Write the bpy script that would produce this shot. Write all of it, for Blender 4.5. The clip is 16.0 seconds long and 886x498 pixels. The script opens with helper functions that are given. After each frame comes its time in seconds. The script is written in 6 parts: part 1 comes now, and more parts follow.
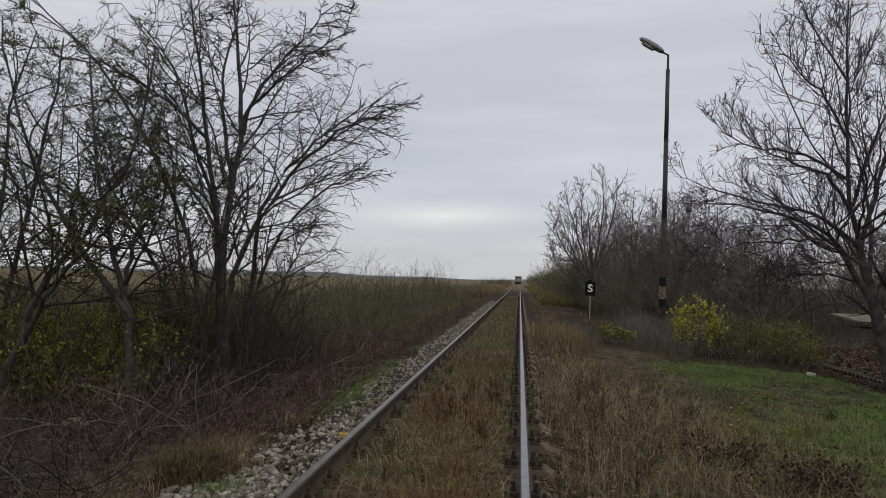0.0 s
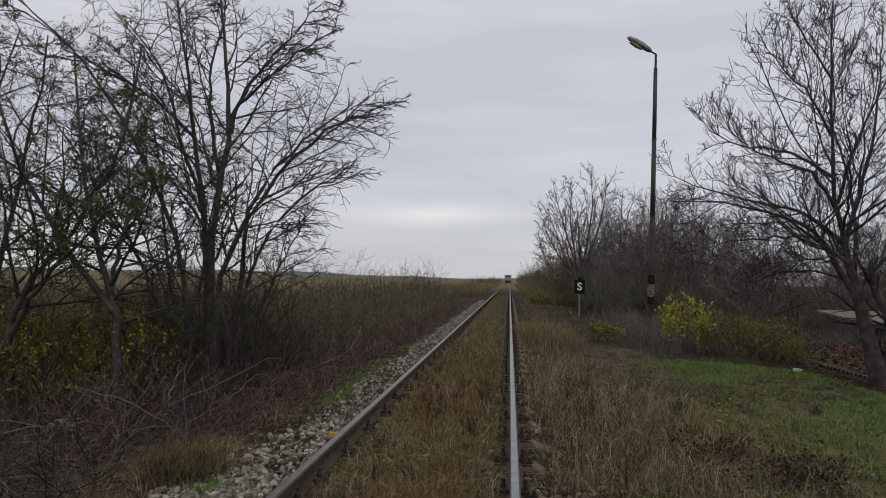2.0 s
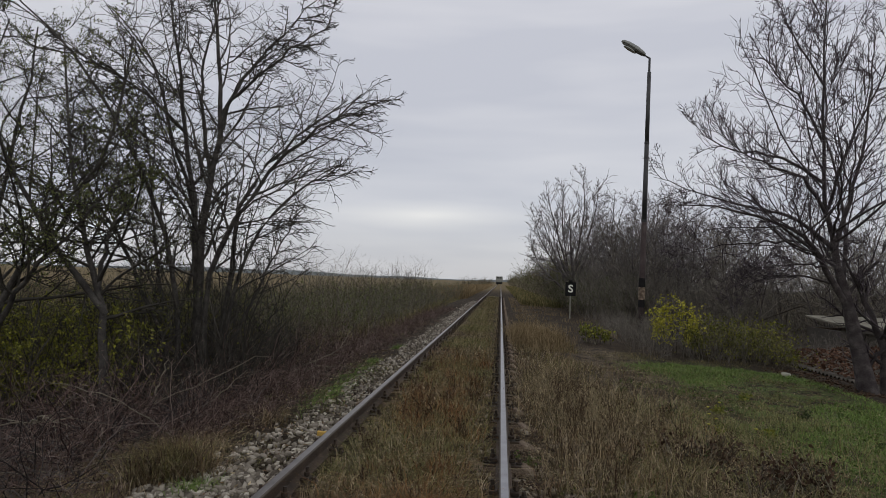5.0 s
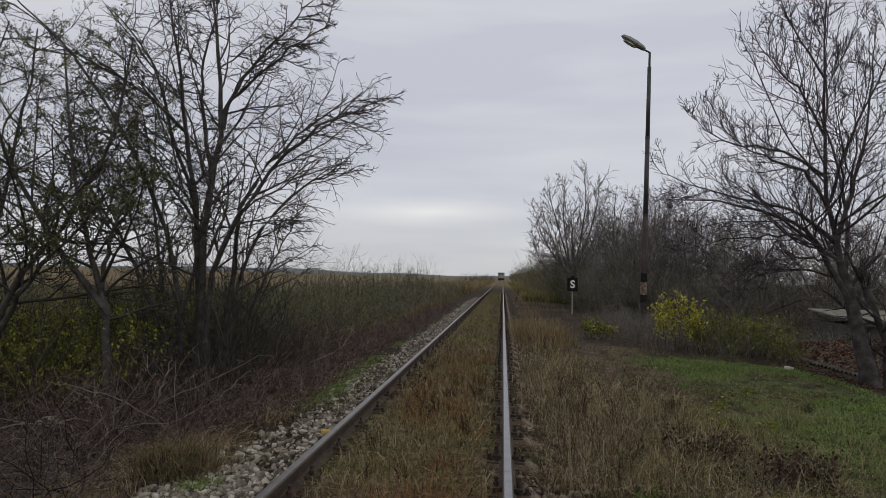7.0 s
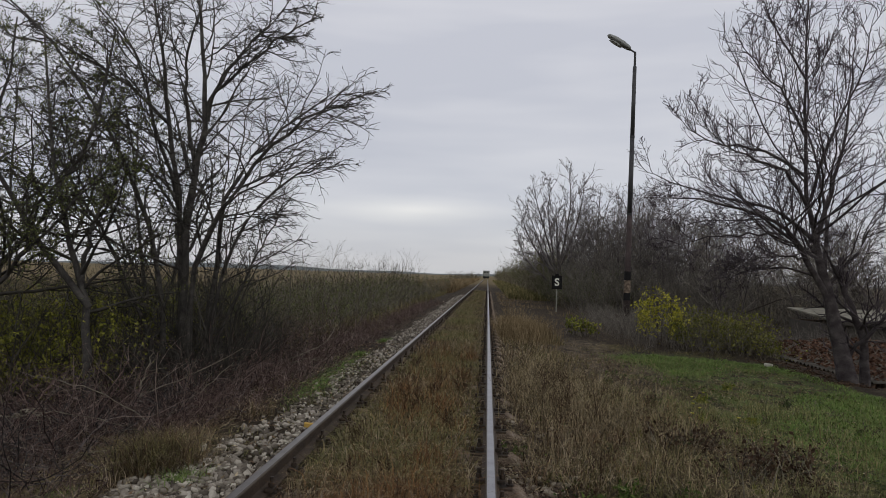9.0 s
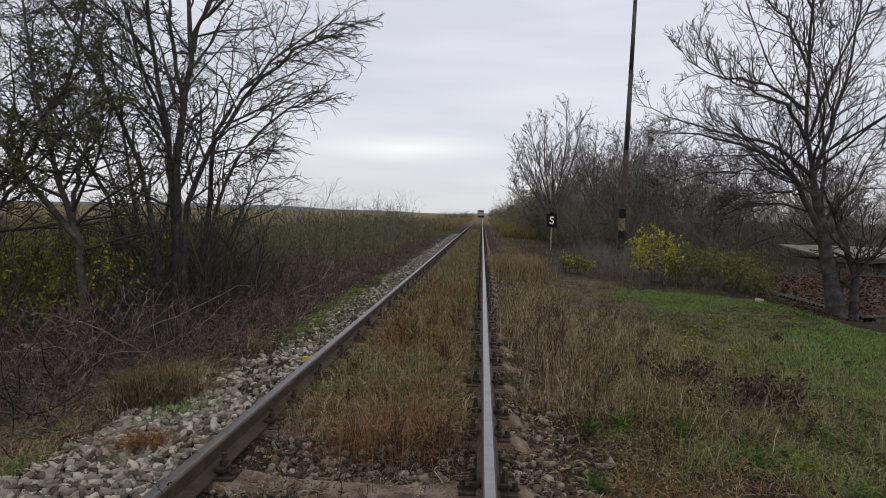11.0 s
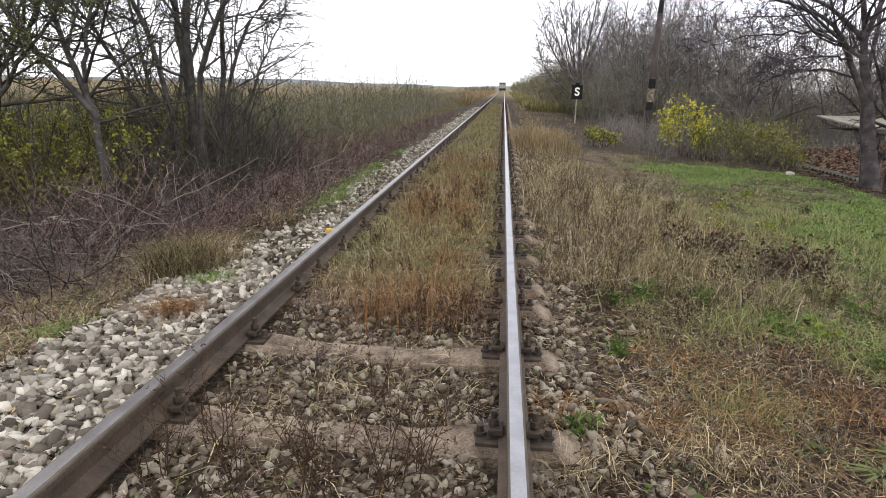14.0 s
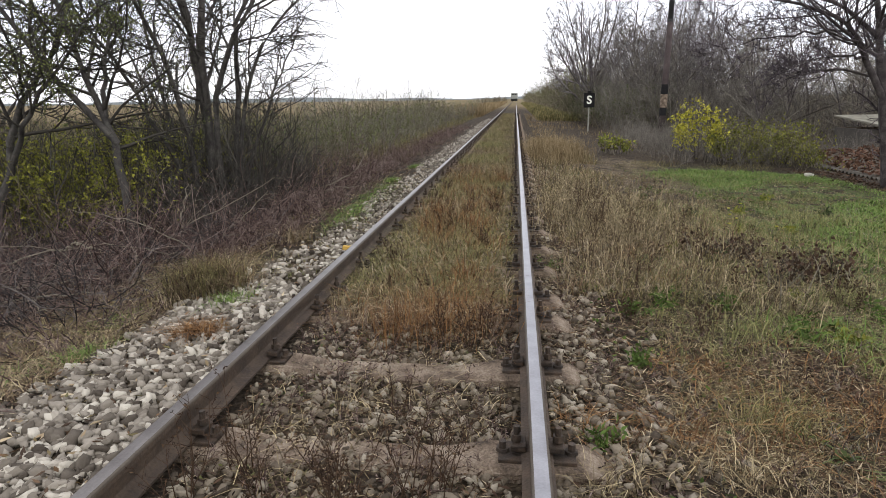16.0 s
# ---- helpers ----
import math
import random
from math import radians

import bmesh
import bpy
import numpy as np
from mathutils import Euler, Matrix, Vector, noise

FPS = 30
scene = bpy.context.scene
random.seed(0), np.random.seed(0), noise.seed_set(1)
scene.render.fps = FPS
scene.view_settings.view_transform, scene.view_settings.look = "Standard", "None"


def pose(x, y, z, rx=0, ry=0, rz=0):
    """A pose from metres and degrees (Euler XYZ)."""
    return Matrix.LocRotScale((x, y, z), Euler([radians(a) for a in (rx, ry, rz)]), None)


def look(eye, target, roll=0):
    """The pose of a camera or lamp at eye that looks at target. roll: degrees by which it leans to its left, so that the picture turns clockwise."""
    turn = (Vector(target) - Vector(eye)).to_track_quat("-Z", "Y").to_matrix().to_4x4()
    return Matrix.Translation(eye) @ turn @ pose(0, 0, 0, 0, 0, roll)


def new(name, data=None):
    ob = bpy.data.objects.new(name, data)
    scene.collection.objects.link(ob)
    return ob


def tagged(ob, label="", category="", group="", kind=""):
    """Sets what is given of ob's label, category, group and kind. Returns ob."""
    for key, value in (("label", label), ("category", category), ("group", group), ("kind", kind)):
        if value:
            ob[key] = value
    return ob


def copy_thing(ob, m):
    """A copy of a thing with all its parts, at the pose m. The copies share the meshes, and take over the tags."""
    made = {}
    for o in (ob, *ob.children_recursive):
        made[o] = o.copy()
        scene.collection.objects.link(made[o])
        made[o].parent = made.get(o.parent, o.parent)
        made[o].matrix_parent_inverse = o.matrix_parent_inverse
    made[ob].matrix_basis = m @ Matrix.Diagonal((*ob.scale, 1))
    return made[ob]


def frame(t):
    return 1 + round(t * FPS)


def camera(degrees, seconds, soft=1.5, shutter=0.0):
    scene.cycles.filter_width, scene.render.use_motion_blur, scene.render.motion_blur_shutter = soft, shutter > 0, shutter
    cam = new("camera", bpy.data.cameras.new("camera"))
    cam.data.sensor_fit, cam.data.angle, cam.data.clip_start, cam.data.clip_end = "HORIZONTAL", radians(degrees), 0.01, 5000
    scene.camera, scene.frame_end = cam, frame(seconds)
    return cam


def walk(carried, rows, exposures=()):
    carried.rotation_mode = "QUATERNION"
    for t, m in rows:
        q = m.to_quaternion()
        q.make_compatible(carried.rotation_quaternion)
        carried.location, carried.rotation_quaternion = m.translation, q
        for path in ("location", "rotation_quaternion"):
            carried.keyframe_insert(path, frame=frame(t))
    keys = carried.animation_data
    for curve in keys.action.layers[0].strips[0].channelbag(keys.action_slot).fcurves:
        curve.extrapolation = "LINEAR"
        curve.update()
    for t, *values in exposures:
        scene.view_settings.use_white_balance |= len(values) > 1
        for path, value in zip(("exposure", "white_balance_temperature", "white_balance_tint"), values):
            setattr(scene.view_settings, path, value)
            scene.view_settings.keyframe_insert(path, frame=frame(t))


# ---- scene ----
cam = camera(72.0, 16.0, soft=0.6)
PATH = [
    (0, (0.686, 0.991, 1.377), (0.434, 2.972, 1.476), 1.6),
    (0.5, (0.703, 0.963, 1.383), (0.455, 2.945, 1.478), 1.8),
    (1, (0.703, 0.947, 1.385), (0.461, 2.93, 1.476), 1.8),
    (1.5, (0.711, 0.96, 1.377), (0.483, 2.945, 1.467), 1.4),
    (2, (0.692, 0.992, 1.368), (0.473, 2.978, 1.465), 1.3),
    (2.5, (0.688, 0.988, 1.37), (0.473, 2.974, 1.466), 1.6),
    (3, (0.675, 1.012, 1.362), (0.462, 2.999, 1.449), 2.1),
    (3.5, (0.692, 0.98, 1.374), (0.484, 2.967, 1.466), 2.0),
    (4, (0.691, 0.999, 1.357), (0.499, 2.987, 1.462), 2.1),
    (6.5, (0.679, 1.041, 1.354), (0.482, 3.029, 1.443), 1.9),
    (7, (0.687, 1.021, 1.365), (0.49, 3.009, 1.454), 1.5),
    (7.5, (0.699, 1.003, 1.367), (0.507, 2.992, 1.456), 1.4),
    (8, (0.701, 0.999, 1.362), (0.524, 2.989, 1.451), 1.5),
    (10.5, (0.674, 1.069, 1.278), (0.547, 3.065, 1.287), 2.0),
    (11, (0.674, 1.075, 1.28), (0.549, 3.068, 1.166), 1.7),
    (11.5, (0.669, 1.092, 1.282), (0.52, 3.076, 1.075), 0.9),
    (12, (0.673, 1.103, 1.229), (0.491, 3.073, 0.937), 2.4),
    (12.5, (0.679, 1.132, 1.234), (0.519, 3.087, 0.846), 0.5),
    (13, (0.68, 1.148, 1.234), (0.525, 3.086, 0.768), 1.5),
    (13.5, (0.663, 1.151, 1.227), (0.495, 3.076, 0.71), 1.4),
    (14, (0.648, 1.16, 1.222), (0.473, 3.085, 0.708), 1.3),
    (14.5, (0.648, 1.161, 1.235), (0.465, 3.095, 0.759), 0.6),
    (15, (0.643, 1.159, 1.233), (0.442, 3.094, 0.769), -0.0),
    (15.5, (0.648, 1.155, 1.24), (0.431, 3.089, 0.778), -0.7),
    (16, (0.647, 1.156, 1.243), (0.417, 3.085, 0.767), -0.8),
]
EXPOSURES = [(0, 0), (8, 0), (10.5, .08), (11, .32), (11.5, .6), (12, .86), (12.5, 1.15), (13, 1.38), (13.5, 1.54), (14, 1.6), (14.5, 1.5), (15, 1.37), (16, 1.33)]
walk(cam, [(t, look(eye, target, roll)) for t, eye, target, roll in PATH], EXPOSURES)

# ---- world and sun ----
world = bpy.data.worlds.new("overcast_sky")
scene.world = world
world.use_nodes = True
wn, wl = world.node_tree.nodes, world.node_tree.links
wn.clear()
w_out = wn.new("ShaderNodeOutputWorld")
w_bg = wn.new("ShaderNodeBackground")
w_tc = wn.new("ShaderNodeTexCoord")
w_sky = wn.new("ShaderNodeTexSky")
w_sky.sky_type, w_sky.sun_disc = "NISHITA", False
w_sky.sun_elevation, w_sky.sun_rotation = radians(28), radians(200)
w_skyg = wn.new("ShaderNodeMix")
w_skyg.data_type, w_skyg.blend_type = "RGBA", "MULTIPLY"
w_skyg.inputs[0].default_value = 1.0
w_skyg.inputs[7].default_value = (0.1, 0.1, 0.1, 1)
wl.new(w_sky.outputs[0], w_skyg.inputs[6])
w_map = wn.new("ShaderNodeMapping")
w_map.inputs["Scale"].default_value = (1.3, 1.3, 9.0)
w_map.inputs["Location"].default_value = (0.35, 0.2, 0.1)
wl.new(w_tc.outputs["Generated"], w_map.inputs[0])
w_noise = wn.new("ShaderNodeTexNoise")
w_noise.inputs["Scale"].default_value, w_noise.inputs["Detail"].default_value = 1.6, 3.0
wl.new(w_map.outputs[0], w_noise.inputs[0])
w_sep = wn.new("ShaderNodeSeparateXYZ")
wl.new(w_tc.outputs["Generated"], w_sep.inputs[0])
w_grad = wn.new("ShaderNodeValToRGB")
g = w_grad.color_ramp
g.elements[0].position, g.elements[0].color = 0.0, (0.600, 0.605, 0.635, 1)
g.elements[1].position, g.elements[1].color = 0.5, (0.640, 0.652, 0.720, 1)
e = g.elements.new(0.12)
e.color = (0.575, 0.592, 0.655, 1)
wl.new(w_sep.outputs[2], w_grad.inputs[0])
w_streak = wn.new("ShaderNodeValToRGB")
s = w_streak.color_ramp
s.elements[0].position, s.elements[0].color = 0.38, (0.93, 0.93, 0.935, 1)
s.elements[1].position, s.elements[1].color = 0.68, (1.12, 1.10, 1.06, 1)
wl.new(w_noise.outputs[0], w_streak.inputs[0])
w_cloud = wn.new("ShaderNodeMix")
w_cloud.data_type, w_cloud.blend_type = "RGBA", "MULTIPLY"
w_cloud.inputs[0].default_value = 1.0
wl.new(w_grad.outputs[0], w_cloud.inputs[6])
wl.new(w_streak.outputs[0], w_cloud.inputs[7])
# a long pale break in the cloud low over the line
w_smap = wn.new("ShaderNodeMapping")
w_smap.inputs["Location"].default_value = (0.72, 0.0, -3.7)
w_smap.inputs["Scale"].default_value = (6.0, 0.0, 36.0)
wl.new(w_tc.outputs["Generated"], w_smap.inputs[0])
w_sph = wn.new("ShaderNodeTexGradient")
w_sph.gradient_type = "SPHERICAL"
wl.new(w_smap.outputs[0], w_sph.inputs[0])
w_sn = wn.new("ShaderNodeMath")
w_sn.operation = "MULTIPLY"
wl.new(w_sph.outputs[1], w_sn.inputs[0])
wl.new(w_noise.outputs[0], w_sn.inputs[1])
w_add = wn.new("ShaderNodeMix")
w_add.data_type, w_add.blend_type = "RGBA", "ADD"
w_add.inputs[7].default_value = (0.26, 0.24, 0.17, 1)
wl.new(w_sn.outputs[0], w_add.inputs[0])
wl.new(w_cloud.outputs[2], w_add.inputs[6])
w_mix = wn.new("ShaderNodeMix")
w_mix.data_type = "RGBA"
w_mix.inputs[0].default_value = 0.94
wl.new(w_skyg.outputs[2], w_mix.inputs[6])
wl.new(w_add.outputs[2], w_mix.inputs[7])
wl.new(w_mix.outputs[2], w_bg.inputs[0])
w_bg.inputs[1].default_value = 1.0
wl.new(w_bg.outputs[0], w_out.inputs[0])

sun = new("sun", bpy.data.lights.new("sun", "SUN"))
sun.data.energy, sun.data.angle, sun.data.color = 0.3, radians(40), (1.0, 0.97, 0.92)
sun.matrix_world = look((6, -14, 12), (0, 0, 0))

rng = np.random.default_rng(7)


# ---- materials ----
def material(name, cols, scale=6.0, rough=0.85, metal=0.0, bump=0.0, bump_scale=60.0, island=0.0, obj=0.0, fine=0.35, warm=0.87):
    """A noise-mottled surface between the colours, with grain and relief; island/obj: how far pieces differ in lightness."""
    m = bpy.data.materials.new(name)
    m.use_nodes = True
    n, l = m.node_tree.nodes, m.node_tree.links
    b = n["Principled BSDF"]
    b.inputs["Roughness"].default_value, b.inputs["Metallic"].default_value = rough, metal
    b.inputs["Specular IOR Level"].default_value = 0.5 if rough < 0.75 and metal == 0 and rough < 0.58 or metal > 0.1 else 0.12
    tc = n.new("ShaderNodeTexCoord")
    geo = n.new("ShaderNodeNewGeometry")
    big = n.new("ShaderNodeTexNoise")
    big.inputs["Scale"].default_value, big.inputs["Detail"].default_value = scale, 5.0
    l.new(tc.outputs["Object"], big.inputs[0])
    small = n.new("ShaderNodeTexNoise")
    small.inputs["Scale"].default_value, small.inputs["Detail"].default_value = scale * 11, 3.0
    l.new(tc.outputs["Object"], small.inputs[0])
    mx = n.new("ShaderNodeMix")
    mx.inputs[0].default_value = fine
    l.new(big.outputs[0], mx.inputs[2])
    l.new(small.outputs[0], mx.inputs[3])
    fac = mx.outputs[0]
    if island or obj:
        src = geo.outputs["Random Per Island"]
        if obj:
            oi = n.new("ShaderNodeObjectInfo")
            src = oi.outputs["Random"]
        m2 = n.new("ShaderNodeMix")
        m2.inputs[0].default_value = max(island, obj)
        l.new(fac, m2.inputs[2])
        l.new(src, m2.inputs[3])
        fac = m2.outputs[0]
    rp = n.new("ShaderNodeValToRGB")
    cr = rp.color_ramp
    lo, hi = (0.33, 0.67) if not (island or obj) else (0.12, 0.88)
    for i, c in enumerate(cols):
        p = lo + (hi - lo) * i / max(1, len(cols) - 1)
        el = cr.elements[i] if i < 2 else cr.elements.new(p)
        el.position, el.color = p, (c[0], c[1], c[2] * warm, 1)
    l.new(fac, rp.inputs[0])
    l.new(rp.outputs[0], b.inputs["Base Color"])
    if bump:
        bn = n.new("ShaderNodeTexNoise")
        bn.inputs["Scale"].default_value, bn.inputs["Detail"].default_value = bump_scale, 4.0
        l.new(tc.outputs["Object"], bn.inputs[0])
        bp = n.new("ShaderNodeBump")
        bp.inputs["Strength"].default_value, bp.inputs["Distance"].default_value = bump, 0.01
        l.new(bn.outputs[0], bp.inputs["Height"])
        l.new(bp.outputs[0], b.inputs["Normal"])
    return m


M_BALLAST = material("limestone_ballast", [(0.055, 0.044, 0.036), (0.17, 0.146, 0.124), (0.285, 0.252, 0.218), (0.54, 0.497, 0.44)], 6, 0.9, bump=0.7, bump_scale=120, island=0.72, warm=0.93)
M_STONE_OBJ = material("limestone_stone", [(0.075, 0.06, 0.05), (0.18, 0.155, 0.132), (0.29, 0.256, 0.222), (0.54, 0.497, 0.44)], 6, 0.9, bump=0.7, bump_scale=120, obj=0.72, warm=0.93)
M_DIRTSTONE = material("dirty_ballast", [(0.05, 0.039, 0.03), (0.14, 0.112, 0.086), (0.22, 0.184, 0.145), (0.34, 0.30, 0.245)], 6, 0.9, bump=0.7, bump_scale=120, island=0.7, warm=0.93)
M_CONCRETE = material("weathered_concrete", [(0.045, 0.034, 0.028), (0.17, 0.128, 0.10), (0.33, 0.272, 0.225)], 9, 0.92, bump=0.9, bump_scale=120, warm=0.92)
M_POLE = material("old_pole_concrete", [(0.036, 0.028, 0.027), (0.062, 0.048, 0.045), (0.095, 0.075, 0.07)], 3, 0.9, bump=0.4, warm=1.0)
M_POLE_STEEL = material("dark_painted_steel", [(0.035, 0.036, 0.042), (0.07, 0.07, 0.08)], 4, 0.6, metal=0.3, bump=0.2)
M_RAILHEAD = material("polished_rail_steel", [(0.22, 0.215, 0.22), (0.33, 0.325, 0.335)], 8, 0.33, metal=0.92, bump=0.06, bump_scale=30, warm=1.0)
# left railhead: duller steel, the trees' dark reflection painted into its colour
M_RAIL_TREE_REFLECT = material("dull_rail_steel_tree_reflection", [(0.15, 0.135, 0.125), (0.25, 0.23, 0.215)], 8, 0.40, metal=0.85, bump=0.08, bump_scale=30, warm=1.0)
M_RAILWORN = material("worn_brown_rail_steel", [(0.07, 0.055, 0.046), (0.12, 0.098, 0.084)], 9, 0.6, metal=0.5, bump=0.15, bump_scale=50)
M_RAILRUST = material("rusty_rail_steel", [(0.032, 0.022, 0.018), (0.064, 0.044, 0.033), (0.105, 0.072, 0.053)], 7, 0.8, metal=0.15, bump=0.5, bump_scale=80)
M_IRON = material("greasy_rusted_iron", [(0.022, 0.017, 0.015), (0.05, 0.036, 0.029), (0.095, 0.062, 0.045)], 20, 0.7, metal=0.4, bump=0.4, bump_scale=150)
M_BARK_DARK = material("dark_grey_bark", [(0.034, 0.031, 0.031), (0.075, 0.069, 0.065), (0.125, 0.116, 0.105)], 9, 0.95, bump=0.9, bump_scale=70, warm=0.95)
M_BARK_WALNUT = material("grey_walnut_bark", [(0.026, 0.021, 0.021), (0.062, 0.053, 0.052), (0.125, 0.11, 0.104)], 6, 0.95, bump=1.0, bump_scale=45, warm=1.0)
M_BARK_GREY = material("grey_brown_bark", [(0.05, 0.044, 0.042), (0.10, 0.088, 0.084), (0.16, 0.145, 0.138)], 4, 0.95, bump=0.6, bump_scale=40, warm=1.0)
M_TWIG_PALE = material("mauve_grey_twig_bark", [(0.08, 0.071, 0.07), (0.165, 0.147, 0.145), (0.27, 0.245, 0.236)], 0.5, 0.9, island=0.6, warm=1.0)
M_TWIG_FALLEN = material("fallen_twig_bark", [(0.016, 0.013, 0.012), (0.055, 0.046, 0.043), (0.17, 0.15, 0.138)], 3, 0.9, island=0.75, warm=1.0)
M_LEAF_OLIVE = material("dull_olive_leaves", [(0.05, 0.06, 0.026), (0.10, 0.115, 0.046), (0.17, 0.175, 0.07)], 2, 0.65, island=0.7)
M_TWIG_DARK = material("dark_twig_bark", [(0.034, 0.031, 0.031), (0.085, 0.077, 0.072)], 3, 0.9, island=0.7)
M_TWIG_PURPLE = material("mauve_brown_twig_bark", [(0.026, 0.020, 0.023), (0.07, 0.057, 0.060), (0.12, 0.10, 0.103)], 3, 0.9, island=0.7, warm=1.05)
M_TWIG_GREY = material("grey_twig_bark", [(0.022, 0.019, 0.016), (0.085, 0.073, 0.063), (0.30, 0.265, 0.23)], 3, 0.9, island=0.7)
M_BRUSH_RED = material("red_brown_bramble_stems", [(0.02, 0.012, 0.011), (0.072, 0.045, 0.041), (0.155, 0.107, 0.095), (0.27, 0.212, 0.187)], 3, 0.9, island=0.75, warm=0.95)
M_HEDGE = material("grey_brown_hedge_stems", [(0.062, 0.055, 0.048), (0.145, 0.13, 0.114), (0.25, 0.225, 0.2)], 0.5, 0.9, island=0.6, warm=0.95)
M_BRUSH_OLIVE = material("olive_scrub_stems", [(0.05, 0.043, 0.031), (0.125, 0.108, 0.077), (0.24, 0.207, 0.152)], 3, 0.9, island=0.75, warm=0.95)
M_DEADWOOD = material("bleached_dead_wood", [(0.13, 0.11, 0.095), (0.27, 0.24, 0.205)], 9, 0.9, bump=0.5, bump_scale=100)
M_DRY = material("dry_grass", [(0.028, 0.021, 0.014), (0.10, 0.076, 0.048), (0.25, 0.195, 0.125), (0.55, 0.45, 0.31)], 1.2, 0.9, island=0.72)
M_TAN = material("tan_reed_grass", [(0.12, 0.088, 0.052), (0.21, 0.155, 0.095), (0.36, 0.275, 0.18)], 1.0, 0.9, island=0.7)
M_RUSTWEED = material("rust_brown_weeds", [(0.05, 0.025, 0.014), (0.15, 0.075, 0.036), (0.32, 0.18, 0.085)], 2, 0.9, island=0.7)
M_GREEN = material("green_grass", [(0.048, 0.082, 0.02), (0.11, 0.176, 0.044), (0.175, 0.25, 0.072), (0.26, 0.30, 0.12)], 1.0, 0.75, island=0.6)
M_OLIVEGRASS = material("olive_grass", [(0.036, 0.036, 0.016), (0.108, 0.102, 0.043), (0.20, 0.172, 0.083), (0.34, 0.27, 0.15)], 1.0, 0.85, island=0.65)
M_SAGEGRASS = material("sage_green_grass", [(0.05, 0.053, 0.022), (0.128, 0.131, 0.056), (0.215, 0.208, 0.096), (0.35, 0.315, 0.168)], 1.0, 0.85, island=0.65)
M_LEAF_YELLOW = material("yellow_leaves", [(0.20, 0.20, 0.03), (0.38, 0.36, 0.05), (0.52, 0.47, 0.085)], 2, 0.65, island=0.7)
M_LEAF_YGREEN = material("yellow_green_leaves", [(0.08, 0.095, 0.02), (0.17, 0.185, 0.036), (0.30, 0.29, 0.06)], 2, 0.65, island=0.7)
M_LEAF_BUSH = material("olive_yellow_leaves", [(0.078, 0.084, 0.018), (0.185, 0.188, 0.034), (0.33, 0.32, 0.058)], 0.8, 0.65, island=0.55)
M_LEAF_TRAIL = material("olive_green_leaves", [(0.055, 0.062, 0.018), (0.115, 0.12, 0.03), (0.21, 0.205, 0.05)], 2, 0.65, island=0.7)
M_LEAF_DARK = material("dull_green_leaves", [(0.025, 0.04, 0.016), (0.06, 0.08, 0.03), (0.11, 0.125, 0.05)], 2, 0.65, island=0.7)
M_LEAF_BROWN = material("fallen_brown_leaves", [(0.028, 0.017, 0.013), (0.068, 0.042, 0.031), (0.13, 0.083, 0.06)], 2, 0.85, island=0.7)
M_WEED_GREEN = material("fresh_green_weed", [(0.030, 0.052, 0.014), (0.072, 0.115, 0.028), (0.135, 0.185, 0.05)], 3, 0.8, island=0.6)
M_LITTER = material("mixed_plant_litter", [(0.025, 0.018, 0.015), (0.085, 0.056, 0.044), (0.20, 0.125, 0.083), (0.125, 0.112, 0.058), (0.28, 0.21, 0.146), (0.52, 0.43, 0.33)], 1.5, 0.9, island=0.8)
M_LEAF_ROOF = material("russet_fallen_leaves", [(0.04, 0.021, 0.016), (0.092, 0.049, 0.036), (0.165, 0.095, 0.07)], 2, 0.85, island=0.7)
M_ROOF_PALE = material("pale_fibre_cement", [(0.13, 0.122, 0.11), (0.20, 0.188, 0.17), (0.28, 0.265, 0.24)], 2.5, 0.95, bump=0.4)
M_WEEDDARK = material("dark_dead_weed", [(0.016, 0.010, 0.008), (0.05, 0.030, 0.021), (0.13, 0.082, 0.052)], 3, 0.9, island=0.6)
M_BLACK = material("black_enamel", [(0.008, 0.008, 0.009), (0.018, 0.017, 0.019)], 6, 0.75)
M_WHITE = material("white_enamel", [(0.68, 0.68, 0.67), (0.80, 0.80, 0.79)], 6, 0.5)
M_GREYPOST = material("galvanised_post", [(0.22, 0.21, 0.20), (0.34, 0.33, 0.32)], 9, 0.6, metal=0.3)
M_LAMP = material("grey_cast_aluminium", [(0.20, 0.205, 0.215), (0.29, 0.295, 0.31)], 7, 0.55, metal=0.4)
M_LENS = material("clouded_lamp_glass", [(0.30, 0.31, 0.33), (0.42, 0.43, 0.45)], 7, 0.3)
M_ASBESTOS = material("mossy_fibre_cement", [(0.035, 0.031, 0.028), (0.085, 0.076, 0.07), (0.15, 0.137, 0.128)], 2.5, 0.95, bump=0.5)
M_PLANK = material("grey_weathered_boards", [(0.03, 0.027, 0.027), (0.065, 0.058, 0.056), (0.10, 0.09, 0.083)], 4, 0.9, bump=0.5, obj=0.5)
M_TRAIN = material("pale_railcar_paint", [(0.20, 0.205, 0.21), (0.27, 0.28, 0.29)], 1.5, 0.5)
M_TRAIN_DARK = material("dark_railcar_underframe", [(0.02, 0.02, 0.022), (0.045, 0.045, 0.05)], 2, 0.7)
# blue-grey of distance haze painted into the hills' base colour
M_HILL = material("far_hill_haze_tint", [(0.13, 0.145, 0.17), (0.165, 0.18, 0.20)], 0.004, 1.0)
M_BRICKBIT = material("yellow_ochre_block", [(0.45, 0.28, 0.07), (0.62, 0.42, 0.14)], 18, 0.8, bump=0.4)
M_WHITESTONE = material("white_stone", [(0.34, 0.325, 0.31), (0.48, 0.465, 0.445)], 10, 0.8, bump=0.4)


